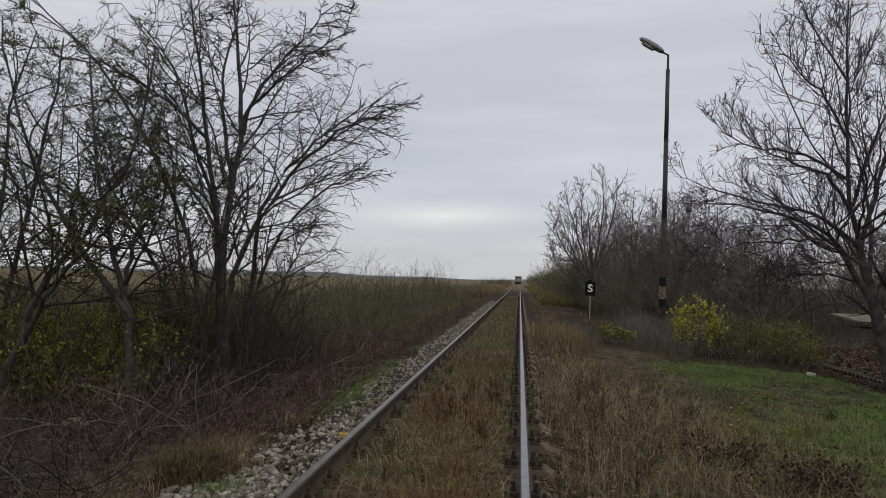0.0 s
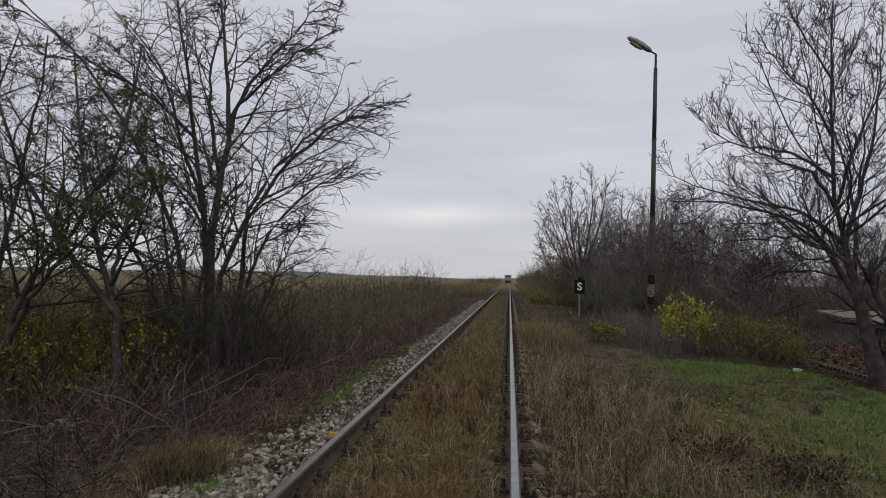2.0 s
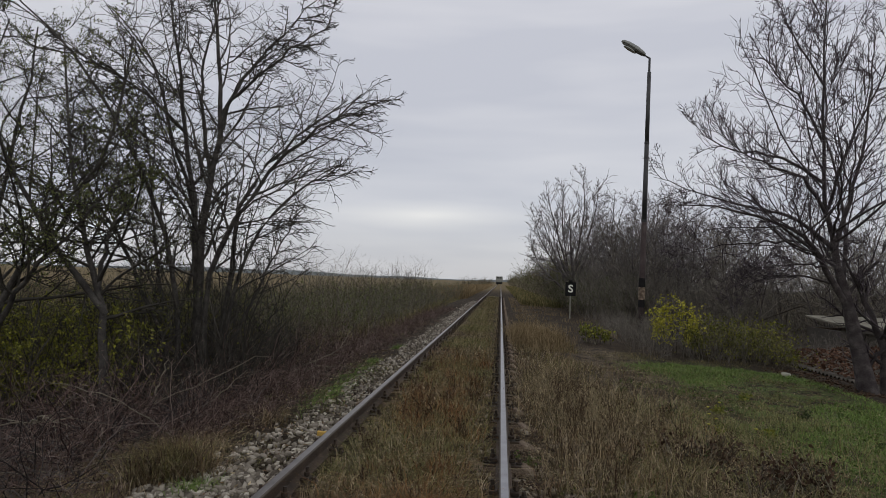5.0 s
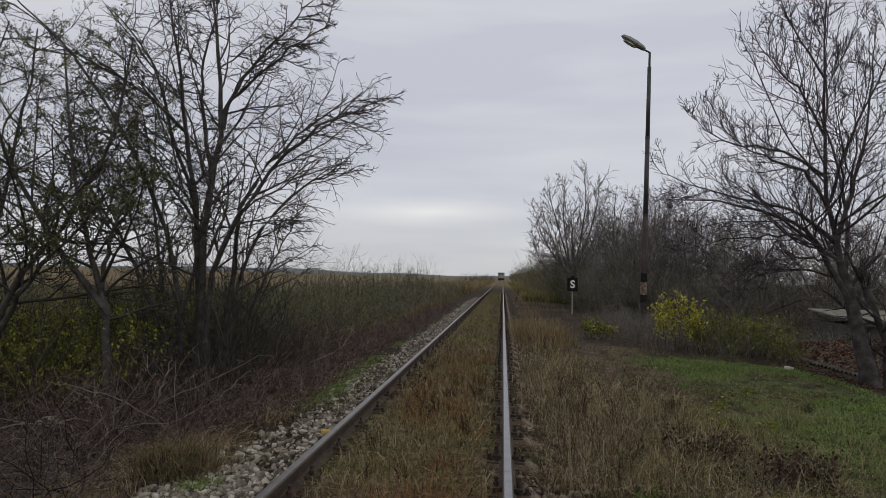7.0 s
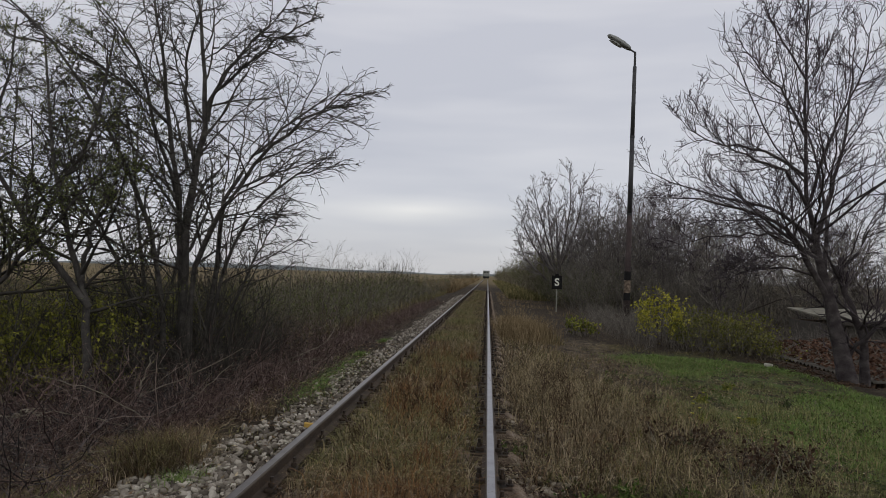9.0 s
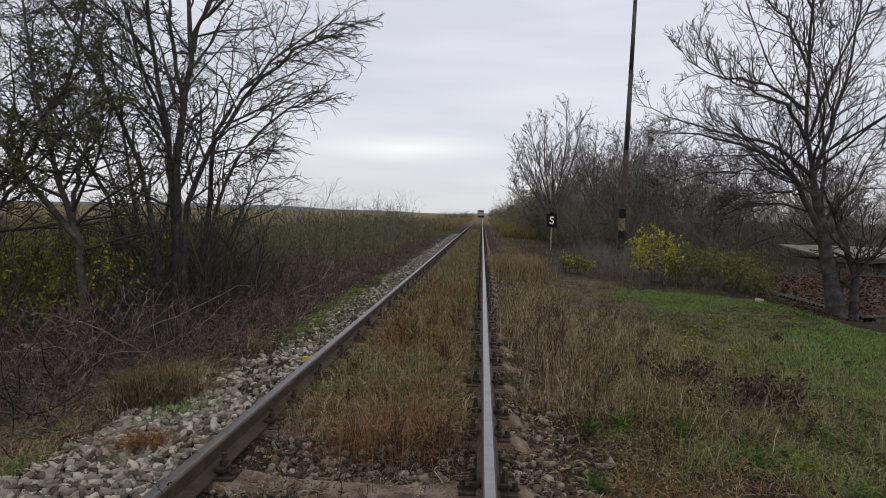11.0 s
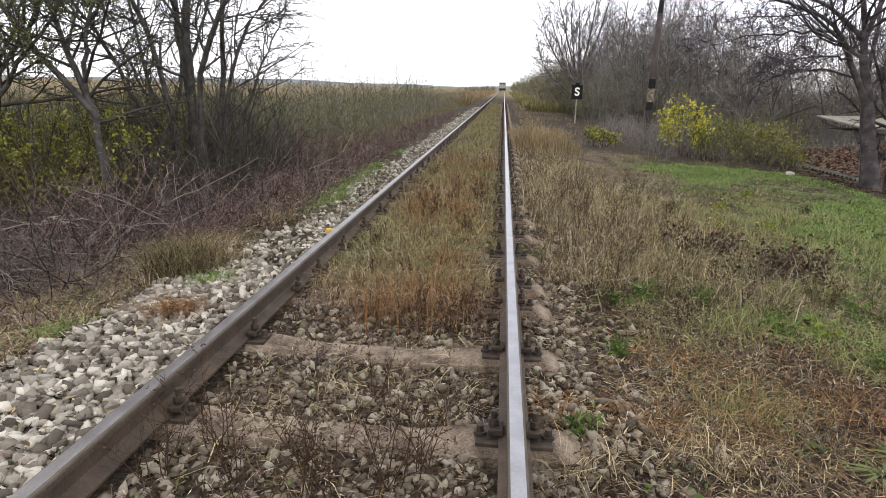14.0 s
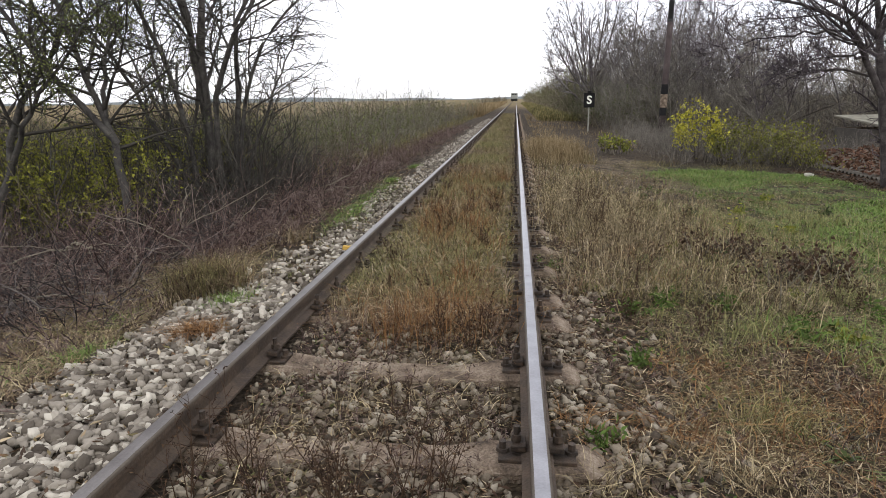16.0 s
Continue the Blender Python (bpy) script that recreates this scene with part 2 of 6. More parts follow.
def ground_material():
    m = bpy.data.materials.new("earth_and_turf")
    m.use_nodes = True
    n, l = m.node_tree.nodes, m.node_tree.links
    b = n["Principled BSDF"]
    b.inputs["Roughness"].default_value, b.inputs["Specular IOR Level"].default_value = 0.95, 0.1
    geo = n.new("ShaderNodeNewGeometry")
    sep = n.new("ShaderNodeSeparateXYZ")
    l.new(geo.outputs["Position"], sep.inputs[0])

    def noise_at(scale, detail=5.0):
        t = n.new("ShaderNodeTexNoise")
        t.inputs["Scale"].default_value, t.inputs["Detail"].default_value = scale, detail
        l.new(geo.outputs["Position"], t.inputs[0])
        return t.outputs[0]

    def ramp(src, stops):
        r = n.new("ShaderNodeValToRGB")
        for i, (p, c) in enumerate(stops):
            el = r.color_ramp.elements[i] if i < 2 else r.color_ramp.elements.new(p)
            el.position, el.color = p, (c[0], c[1], c[2] * 0.87, 1)
        l.new(src, r.inputs[0])
        return r.outputs[0]

    def maths(op, a, c):
        k = n.new("ShaderNodeMath")
        k.operation = op
        for i, v in enumerate((a, c)):
            if isinstance(v, (int, float)):
                k.inputs[i].default_value = v
            else:
                l.new(v, k.inputs[i])
        return k.outputs[0]

    def span(src, a, c):
        k = n.new("ShaderNodeMapRange")
        k.interpolation_type = "SMOOTHSTEP"
        k.inputs[1].default_value, k.inputs[2].default_value = a, c
        l.new(src, k.inputs[0])
        return k.outputs[0]

    def blend(f, a, c):
        k = n.new("ShaderNodeMix")
        k.data_type = "RGBA"
        l.new(f, k.inputs[0])
        l.new(a, k.inputs[6])
        l.new(c, k.inputs[7])
        return k.outputs[2]

    big, mid, fine = noise_at(0.45), noise_at(3.5), noise_at(34, 6)
    x, y = maths("ADD", sep.outputs[0], maths("MULTIPLY", maths("SUBTRACT", mid, 0.5), 1.6)), maths("ADD", sep.outputs[1], maths("MULTIPLY", maths("SUBTRACT", big, 0.5), 6.0))
    soil = ramp(fine, [(0.3, (0.010, 0.008, 0.007)), (0.5, (0.032, 0.024, 0.019)), (0.7, (0.08, 0.061, 0.047))])
    turf = ramp(fine, [(0.3, (0.03, 0.045, 0.014)), (0.52, (0.085, 0.125, 0.038)), (0.75, (0.17, 0.20, 0.08))])
    straw = ramp(fine, [(0.3, (0.016, 0.012, 0.009)), (0.52, (0.055, 0.041, 0.029)), (0.75, (0.14, 0.108, 0.076))])
    bare = ramp(fine, [(0.3, (0.075, 0.057, 0.045)), (0.5, (0.135, 0.106, 0.084)), (0.7, (0.21, 0.17, 0.138))])
    field = ramp(big, [(0.35, (0.095, 0.078, 0.042)), (0.5, (0.19, 0.14, 0.083)), (0.65, (0.12, 0.10, 0.055))])
    right = span(x, 3.3, 4.4)
    green = maths("MULTIPLY", right, maths("SUBTRACT", 1.0, span(y, 13.0, 17.0)))
    green = maths("MULTIPLY", green, span(mid, 0.36, 0.56))
    green = maths("MULTIPLY", green, maths("SUBTRACT", 1.0, span(x, 6.3, 7.0)))
    c = blend(span(mid, 0.42, 0.62), soil, straw)
    c = blend(green, c, turf)
    sandy = maths("MULTIPLY", maths("MULTIPLY", span(x, 2.0, 2.5), maths("SUBTRACT", 1.0, span(x, 3.6, 4.3))), maths("MULTIPLY", span(y, 10.2, 11.4), maths("SUBTRACT", 1.0, span(y, 15.5, 18.5))))
    c = blend(maths("MULTIPLY", sandy, span(mid, 0.3, 0.75)), c, bare)
    far = maths("MAXIMUM", span(y, 70, 140), span(maths("ABSOLUTE", sep.outputs[0], 0), 14, 30))
    c = blend(far, c, field)
    l.new(c, b.inputs["Base Color"])
    bp = n.new("ShaderNodeBump")
    bp.inputs["Strength"].default_value, bp.inputs["Distance"].default_value = 0.9, 0.03
    l.new(fine, bp.inputs["Height"])
    l.new(bp.outputs[0], b.inputs["Normal"])
    return m


M_GROUND = ground_material()


# ---- building helpers ----
def finish(name, me, mats, parent=None, label="", smooth=False):
    for mt in (mats if isinstance(mats, (list, tuple)) else [mats]):
        me.materials.append(mt)
    if smooth:
        me.polygons.foreach_set("use_smooth", np.ones(len(me.polygons), dtype=bool))
    ob = new(name, me)
    if parent:
        ob.parent = parent
    return tagged(ob, label)


def sheet(name, verts, faces, mats, parent=None, label="", smooth=False, index=None):
    """One mesh object from arrays: verts (n, 3), faces (m, 3 or 4)."""
    verts, faces = np.ascontiguousarray(verts, dtype=np.float32), np.ascontiguousarray(faces, dtype=np.int32)
    me = bpy.data.meshes.new(name)
    k = faces.shape[1]
    me.vertices.add(len(verts))
    me.vertices.foreach_set("co", verts.ravel())
    me.loops.add(faces.size)
    me.loops.foreach_set("vertex_index", faces.ravel())
    me.polygons.add(len(faces))
    me.polygons.foreach_set("loop_start", np.arange(len(faces), dtype=np.int32) * k)
    if index is not None:
        me.polygons.foreach_set("material_index", np.ascontiguousarray(index, dtype=np.int32))
    me.update(calc_edges=True)
    return finish(name, me, mats, parent, label, smooth)


def part(name, bm, mats, parent=None, label="", smooth=False):
    """Links a bmesh as one mesh object, under a thing or a part."""
    me = bpy.data.meshes.new(name)
    bm.to_mesh(me)
    bm.free()
    return finish(name, me, mats, parent, label, smooth)


def thing(name, label, category, group="", kind="", at=(0, 0, 0)):
    ob = new(name)
    ob.location = at
    ob.empty_display_size = 0.2
    return tagged(ob, label, category, group, kind)


def box_bm(sx, sy, sz, at=(0, 0, 0), bevel=0.0, bm=None, rot=None):
    bm = bm or bmesh.new()
    m = Matrix.Translation(at) @ (rot or Matrix()) @ Matrix.Diagonal((sx, sy, sz, 1))
    made = bmesh.ops.create_cube(bm, size=1, matrix=m)
    if bevel:
        edges = {ed for v in made["verts"] for ed in v.link_edges}
        bmesh.ops.bevel(bm, geom=list(edges), offset=bevel, segments=2, profile=0.6, affect="EDGES")
    return bm


def cyl_bm(r0, r1, h, at=(0, 0, 0), seg=16, bm=None, rot=None, bevel=0.0):
    """A cone or cylinder standing on at, along z before rot."""
    bm = bm or bmesh.new()
    m = Matrix.Translation(at) @ (rot or Matrix()) @ Matrix.Translation((0, 0, h / 2))
    made = bmesh.ops.create_cone(bm, cap_ends=True, segments=seg, radius1=r0, radius2=r1, depth=h, matrix=m)
    if bevel:
        edges = {ed for v in made["verts"] for ed in v.link_edges if len({f.calc_area() > 0 for f in ed.link_faces}) and any(len(f.verts) > 4 for f in ed.link_faces)}
        bmesh.ops.bevel(bm, geom=list(edges), offset=bevel, segments=1, affect="EDGES")
    return bm


def extrude_bm(outline, y0, y1, steps=1):
    """A closed outline of (x, z) drawn out along y."""
    bm = bmesh.new()
    rings = []
    for i in range(steps + 1):
        y = y0 + (y1 - y0) * i / steps
        rings.append([bm.verts.new((x, y, z)) for x, z in outline])
    k = len(outline)
    for a, c in zip(rings, rings[1:]):
        for i in range(k):
            bm.faces.new((a[i], a[(i + 1) % k], c[(i + 1) % k], c[i]))
    bm.faces.new(rings[0][::-1])
    bm.faces.new(rings[-1])
    bmesh.ops.recalc_face_normals(bm, faces=bm.faces)
    return bm


def unit(v):
    return v / np.maximum(np.linalg.norm(v, axis=-1, keepdims=True), 1e-9)


def tubes(P, R, sides=3):
    """Tapered tubes along polylines: P (m, n, 3), R (m, n). Gives verts and quads."""
    m, n = R.shape
    T = unit(np.gradient(P, axis=1))
    ref = np.where(np.abs(T[..., 2:3]) > 0.8, np.array([1.0, 0.2, 0.0]), np.array([0.0, 0.15, 1.0]))
    A = unit(np.cross(T, ref))
    B = np.cross(T, A)
    ang = np.arange(sides) * 2 * np.pi / sides
    V = P[:, :, None] + R[:, :, None, None] * (np.cos(ang)[None, None, :, None] * A[:, :, None] + np.sin(ang)[None, None, :, None] * B[:, :, None])
    base = (np.arange(m) * n * sides)[:, None, None] + (np.arange(n - 1) * sides)[None, :, None]
    i = np.arange(sides)
    j = (i + 1) % sides
    F = np.stack([base + i, base + j, base + sides + j, base + sides + i], -1)
    return V.reshape(-1, 3), F.reshape(-1, 4)


def slivers(P, R):
    """The finest twigs: one thin bent strip each, three triangles."""
    m = len(P)
    d = unit(P[:, -1] - P[:, 0])
    side = unit(np.cross(d, unit(rng.normal(size=(m, 3))))) * R[:, :1] * 1.3
    k = P.shape[1] // 2
    V = np.stack([P[:, 0] - side, P[:, 0] + side, P[:, k] - side * 0.8, P[:, k] + side * 0.8, P[:, -1]], 1).reshape(-1, 3)
    o = (np.arange(m) * 5)[:, None, None]
    return V, (o + np.array([[0, 1, 3], [0, 3, 2], [2, 3, 4]])[None]).reshape(-1, 3)


def ribbons(P, R):
    """Fine twigs that keep their bends: a thin strip along each line."""
    m, n = R.shape
    d = unit(P[:, -1] - P[:, 0])
    side = unit(np.cross(d, unit(rng.normal(size=(m, 3)))))[:, None] * R[..., None]
    V = np.stack([P - side, P + side], 2)
    k = (np.arange(m) * n * 2)[:, None] + (np.arange(n - 1) * 2)[None]
    return V.reshape(-1, 3), np.stack([k, k + 1, k + 3, k + 2], -1).reshape(-1, 4)


def as_tris(v, f):
    return (v, f) if f.shape[1] == 3 else (v, np.concatenate([f[:, [0, 1, 2]], f[:, [0, 2, 3]]]))


def join(chunks):
    V, F, off = [], [], 0
    if len({f.shape[1] for _, f in chunks}) > 1:
        chunks = [as_tris(v, f) for v, f in chunks]
    for v, f in chunks:
        V.append(v)
        F.append(f + off)
        off += len(v)
    return np.concatenate(V), np.concatenate(F)


def grow(P, R, count, s0=0.25, angle=45, ratio=0.55, thick=0.55, n=5, up=0.06, wig=0.12, s1=1.0, tip=0.35, spread=12, rmin=0.0022, flat=1.0):
    """Children of branches: count to each parent, spread from s0 to s1 along it."""
    m, pn = R.shape
    length = np.linalg.norm(np.diff(P, axis=1), axis=2).sum(1)
    s = s0 + (s1 - s0) * (np.arange(count)[None] + rng.random((m, count))) / count
    k = s * (pn - 1)
    i0 = np.clip(k.astype(int), 0, pn - 2)
    f = (k - i0)[..., None]
    rows = np.arange(m)[:, None]
    start = P[rows, i0] * (1 - f) + P[rows, i0 + 1] * f
    tang = unit(P[rows, i0 + 1] - P[rows, i0])
    rad = R[rows, i0] * (1 - f[..., 0]) + R[rows, i0 + 1] * f[..., 0]
    side = unit(np.cross(tang, unit(rng.normal(size=tang.shape))))
    a = np.radians(angle + spread * rng.normal(size=s.shape))[..., None]
    d = unit(np.cos(a) * tang + np.sin(a) * side)
    d = unit(d * np.array([1, 1, flat]))
    size = length[:, None] * ratio * (1.2 - 0.75 * s) * rng.uniform(0.6, 1.25, s.shape)
    M = m * count
    d, start, size = d.reshape(M, 3), start.reshape(M, 3), size.reshape(M)
    r0 = np.minimum(rad.reshape(M) * 0.85, np.maximum(rad.reshape(M) * thick, rmin))
    r0 = np.maximum(r0, rmin * 0.8)
    pts = [start]
    for _ in range(n - 1):
        d = unit(d + wig * rng.normal(size=d.shape) + np.array([0, 0, up]))
        pts.append(pts[-1] + d * (size / (n - 1))[:, None])
    return np.stack(pts, 1), r0[:, None] * np.linspace(1, tip, n)[None]


def stems(starts, dirs, lengths, radii, n=9, wig=0.07, up=0.03, tip=0.3):
    d, p = unit(np.asarray(dirs, float)), np.asarray(starts, float)
    L = np.asarray(lengths, float)
    pts = [p]
    for _ in range(n - 1):
        d = unit(d + wig * rng.normal(size=d.shape) + np.array([0, 0, up]))
        pts.append(pts[-1] + d * (L / (n - 1))[:, None])
    return np.stack(pts, 1), np.asarray(radii, float)[:, None] * np.linspace(1, tip, n)[None]


def blades(xy, z, height, width, lean=0.35, curl=0.5):
    """Bent, tapered grass blades. Gives verts and triangles."""
    m = len(xy)
    az = rng.uniform(0, 2 * np.pi, m)
    out = np.stack([np.cos(az), np.sin(az), np.zeros(m)], 1)
    side = np.stack([-np.sin(az + rng.normal(0, 0.5, m)), np.cos(az + rng.normal(0, 0.5, m)), np.zeros(m)], 1)
    h = height * rng.uniform(0.45, 1.15, m)
    w = width * rng.uniform(0.6, 1.3, m)
    le = lean * rng.uniform(0.1, 1.6, m)
    base = np.column_stack([xy, z])
    midp = base + out * (h * le * 0.45)[:, None] + np.array([0, 0, 1]) * (h * 0.6)[:, None]
    tipp = base + out * (h * le * (1 + curl))[:, None] + np.array([0, 0, 1]) * (h * np.clip(1 - 0.3 * le, 0.25, 1))[:, None]
    sw = side * w[:, None] * 0.5
    V = np.stack([base - sw, base + sw, midp - sw * 0.8, midp + sw * 0.8, tipp], 1).reshape(-1, 3)
    o = (np.arange(m) * 5)[:, None, None]
    F = (o + np.array([[0, 1, 3], [0, 3, 2], [2, 3, 4]])[None]).reshape(-1, 3)
    return V, F


def leaves(points, size, droop=0.3, aspect=0.6):
    """Small folded leaves, two triangles each."""
    m = len(points)
    d = unit(rng.normal(size=(m, 3)) + np.array([0, 0, -droop]))
    side = unit(np.cross(d, rng.normal(size=(m, 3))))
    nrm = np.cross(d, side)
    L = (size * rng.uniform(0.6, 1.3, m))[:, None]
    p = np.asarray(points)
    a, t = p, p + d * L
    p = p - nrm * L * 0.08
    l, r = p + d * L * 0.42 + side * L * aspect * 0.5, p + d * L * 0.42 - side * L * aspect * 0.5
    V = np.stack([a, l, t, r], 1).reshape(-1, 3)
    o = (np.arange(m) * 4)[:, None, None]
    F = (o + np.array([[0, 2, 1], [0, 3, 2]])[None]).reshape(-1, 3)
    return V, F


# ---- ground ----
PROFILE_X = [-4000, -60, -9, -5, -3.2, -2.4, -1.9, -1.35, -0.9, 0.9, 1.3, 2.0, 4.0, 6.8, 9.0, 40, 4000]
PROFILE_Z = [-1.5, -1.3, -1.0, -0.75, -0.5, -0.36, -0.24, -0.20, -0.213, -0.213, -0.225, -0.28, -0.33, -0.42, -0.5, -0.6, -1.0]


def step(v, a, c):
    t = np.clip((v - a) / (c - a), 0, 1)
    return t * t * (3 - 2 * t)


def gz(x, y):
    """The ground's height."""
    x, y = np.asarray(x, float), np.asarray(y, float)
    z = np.interp(x, PROFILE_X, PROFILE_Z)
    pit = step(x, 7.75, 8.25) * step(y, 12.5, 14.0) * (1 - step(y, 27, 30)) * (1 - step(x, 17, 19))
    z = z - 0.9 * pit + 0.05 * step(y, 5.2, 6.6) * (1 - step(np.abs(x), 0.45, 0.66))
    rough = 0.03 * np.sin(x * 3.1 + 1.3 * np.sin(y * 1.7)) * np.cos(y * 2.3 + x) + 0.015 * np.sin(x * 9 + y * 7) * np.sin(y * 11 - x * 3)
    return z + rough * (0.5 + 0.5 * step(np.abs(x), 1.4, 2.4)) * (1 - 0.5 * step(np.abs(y), 60, 200))


def axis_steps(edges):
    out = []
    for a, c, k in edges:
        out += list(np.linspace(a, c, k, endpoint=False))
    return np.array(out + [edges[-1][1]])


gx = axis_steps([(-4000, -400, 8), (-400, -60, 12), (-60, -10, 30), (-10, 11, 110), (11, 60, 30), (60, 400, 12), (400, 4000, 8)])
gy = axis_steps([(-400, -20, 8), (-20, 1, 16), (1, 14, 80), (14, 40, 50), (40, 120, 30), (120, 600, 30), (600, 4500, 12)])
GX, GY = np.meshgrid(gx, gy)
gv = np.column_stack([GX.ravel(), GY.ravel(), gz(GX.ravel(), GY.ravel())])
nx = len(gx)
q = (np.arange(len(gy) - 1)[:, None] * nx + np.arange(nx - 1)[None]).ravel()
ground = sheet("ground", gv, np.stack([q, q + 1, q + nx + 1, q + nx], 1), M_GROUND, smooth=True)
tagged(ground, "brown earth with patchy turf, straw and bare sandy soil", "ground", kind="structure")

# ---- far hills, with the haze in their colour ----
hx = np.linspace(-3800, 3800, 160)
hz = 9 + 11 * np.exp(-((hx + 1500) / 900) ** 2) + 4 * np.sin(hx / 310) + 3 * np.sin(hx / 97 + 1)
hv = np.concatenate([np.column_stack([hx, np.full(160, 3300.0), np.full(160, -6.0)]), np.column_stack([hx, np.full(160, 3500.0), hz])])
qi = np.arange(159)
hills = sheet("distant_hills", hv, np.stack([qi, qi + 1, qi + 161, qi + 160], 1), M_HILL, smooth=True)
tagged(hills, "low hills along the horizon, blue-grey from haze put into their colour", "hills", kind="structure")


# ---- track ----
def rail(x, crown, label):
    top = thing("rail", label, "rail", "the two running rails", at=(x, 0, 0))
    half = [(0.0085, -0.05), (0.014, -0.042), (0.035, -0.034), (0.036, -0.014), (0.033, -0.006), (0.0255, -0.0015), (0.012, 0.0)]
    bm = extrude_bm(half + [(-a, z) for a, z in half[::-1]], -30, 900, 31)
    for f in bm.faces:
        zc = f.calc_center_median().z
        f.material_index = 1 if zc > -0.0012 else 2 if zc > -0.012 else 0
    part("railhead", bm, [M_RAILRUST, crown, M_RAILWORN], top, "worn railhead")
    half = [(0.009, -0.108), (0.0085, -0.0502)]
    part("web", extrude_bm(half + [(-a, z) for a, z in half[::-1]], -30, 900, 31), M_RAILRUST, top, "rusty rail web")
    half = [(0.0625, -0.15), (0.0625, -0.139), (0.022, -0.122), (0.009, -0.1082)]
    part("foot", extrude_bm(half + [(-a, z) for a, z in half[::-1]], -30, 900, 31), M_RAILRUST, top, "rusty rail foot")
    return top


# left crown takes the darker steel that stands in for mirrored trees
rail(-0.7525, M_RAIL_TREE_REFLECT, "long steel rail with dull running surface, coloured grey-brown for the dark trees it mirrors")
rail(0.7525, M_RAILHEAD, "long steel rail with polished running surface and rusty web")


def sleeper():
    """A concrete sleeper with two rail seats, a plate, clips and bolts at each."""
    top = thing("railway_sleeper", "weathered concrete sleeper with rusty bolted fastenings, half buried", "sleeper", "sleepers under the track")
    bm = bmesh.new()
    xs = [-1.2, -1.05, -0.95, -0.56, -0.36, 0.36, 0.56, 0.95, 1.05, 1.2]
    zs = [-0.235, -0.215, -0.165, -0.165, -0.194, -0.194, -0.165, -0.165, -0.215, -0.235]
    rows = []
    for x, z in zip(xs, zs):
        seat = abs(x) > 0.5 and abs(x) < 1.0
        w = 0.115 if seat else 0.10
        b = 0.02
        rows.append([bm.verts.new(p) for p in ((x, -w - 0.03, -0.42), (x, -w, z - b), (x, -w + b, z), (x, w - b, z), (x, w, z - b), (x, w + 0.03, -0.42))])
    for a, c in zip(rows, rows[1:]):
        for i in range(5):
            bm.faces.new((a[i], c[i], c[i + 1], a[i + 1]))
    bm.faces.new(rows[0])
    bm.faces.new(rows[-1][::-1])
    bmesh.ops.recalc_face_normals(bm, faces=bm.faces)
    part("concrete_body", bm, M_CONCRETE, top)
    for sx in (-0.7525, 0.7525):
        plate = part("baseplate", box_bm(0.31, 0.14, 0.018, (sx, 0, -0.158), 0.004), M_IRON, top, "rusty iron baseplate")
        for d in (-1, 1):
            part("clip", box_bm(0.062, 0.085, 0.026, (sx + d * 0.075, 0, -0.118), 0.006), M_IRON, plate)
            bb = cyl_bm(0.013, 0.013, 0.075, (sx + d * 0.083, 0, -0.112), 8)
            cyl_bm(0.023, 0.022, 0.026, (sx + d * 0.083, 0, -0.098), 6, bb)
            part("bolt", bb, M_IRON, plate)
            sb = cyl_bm(0.028, 0.026, 0.014, (sx + d * 0.138, 0, -0.149), 10)
            cyl_bm(0.017, 0.016, 0.032, (sx + d * 0.138, 0, -0.138), 6, sb)
            part("screw_spike", sb, M_IRON, plate)
    return top


first = sleeper()
SLEEPERS = [3.39, 4.21, 4.985, 5.42] + [6.2 + 0.78 * i for i in range(70)]
first.location = (0, SLEEPERS[0], 0)
for i, y in enumerate(SLEEPERS[1:] + [2.61, 1.83, 1.05, 0.27] + [-0.51 - 0.78 * j for j in range(9)]):
    copy_thing(first, pose(rng.normal(0, 0.012), y + rng.normal(0, 0.012) * (i > 3), 0, 0, 0, rng.normal(0, 0.5)))


# ---- bare trees ----
def curves(paths, n=14):
    """Smooth polylines through control points (x, y, z)."""
    out = []
    for p in paths:
        p = np.array(p, float)
        t = np.linspace(0, len(p) - 1, n)
        q = np.column_stack([np.interp(t, np.arange(len(p)), p[:, j]) for j in range(3)])
        for _ in range(2):
            q[1:-1] = 0.25 * q[:-2] + 0.5 * q[1:-1] + 0.25 * q[2:]
        q[2:-1] += rng.normal(0, 0.018, q[2:-1].shape)
        out.append(q)
    return np.stack(out)


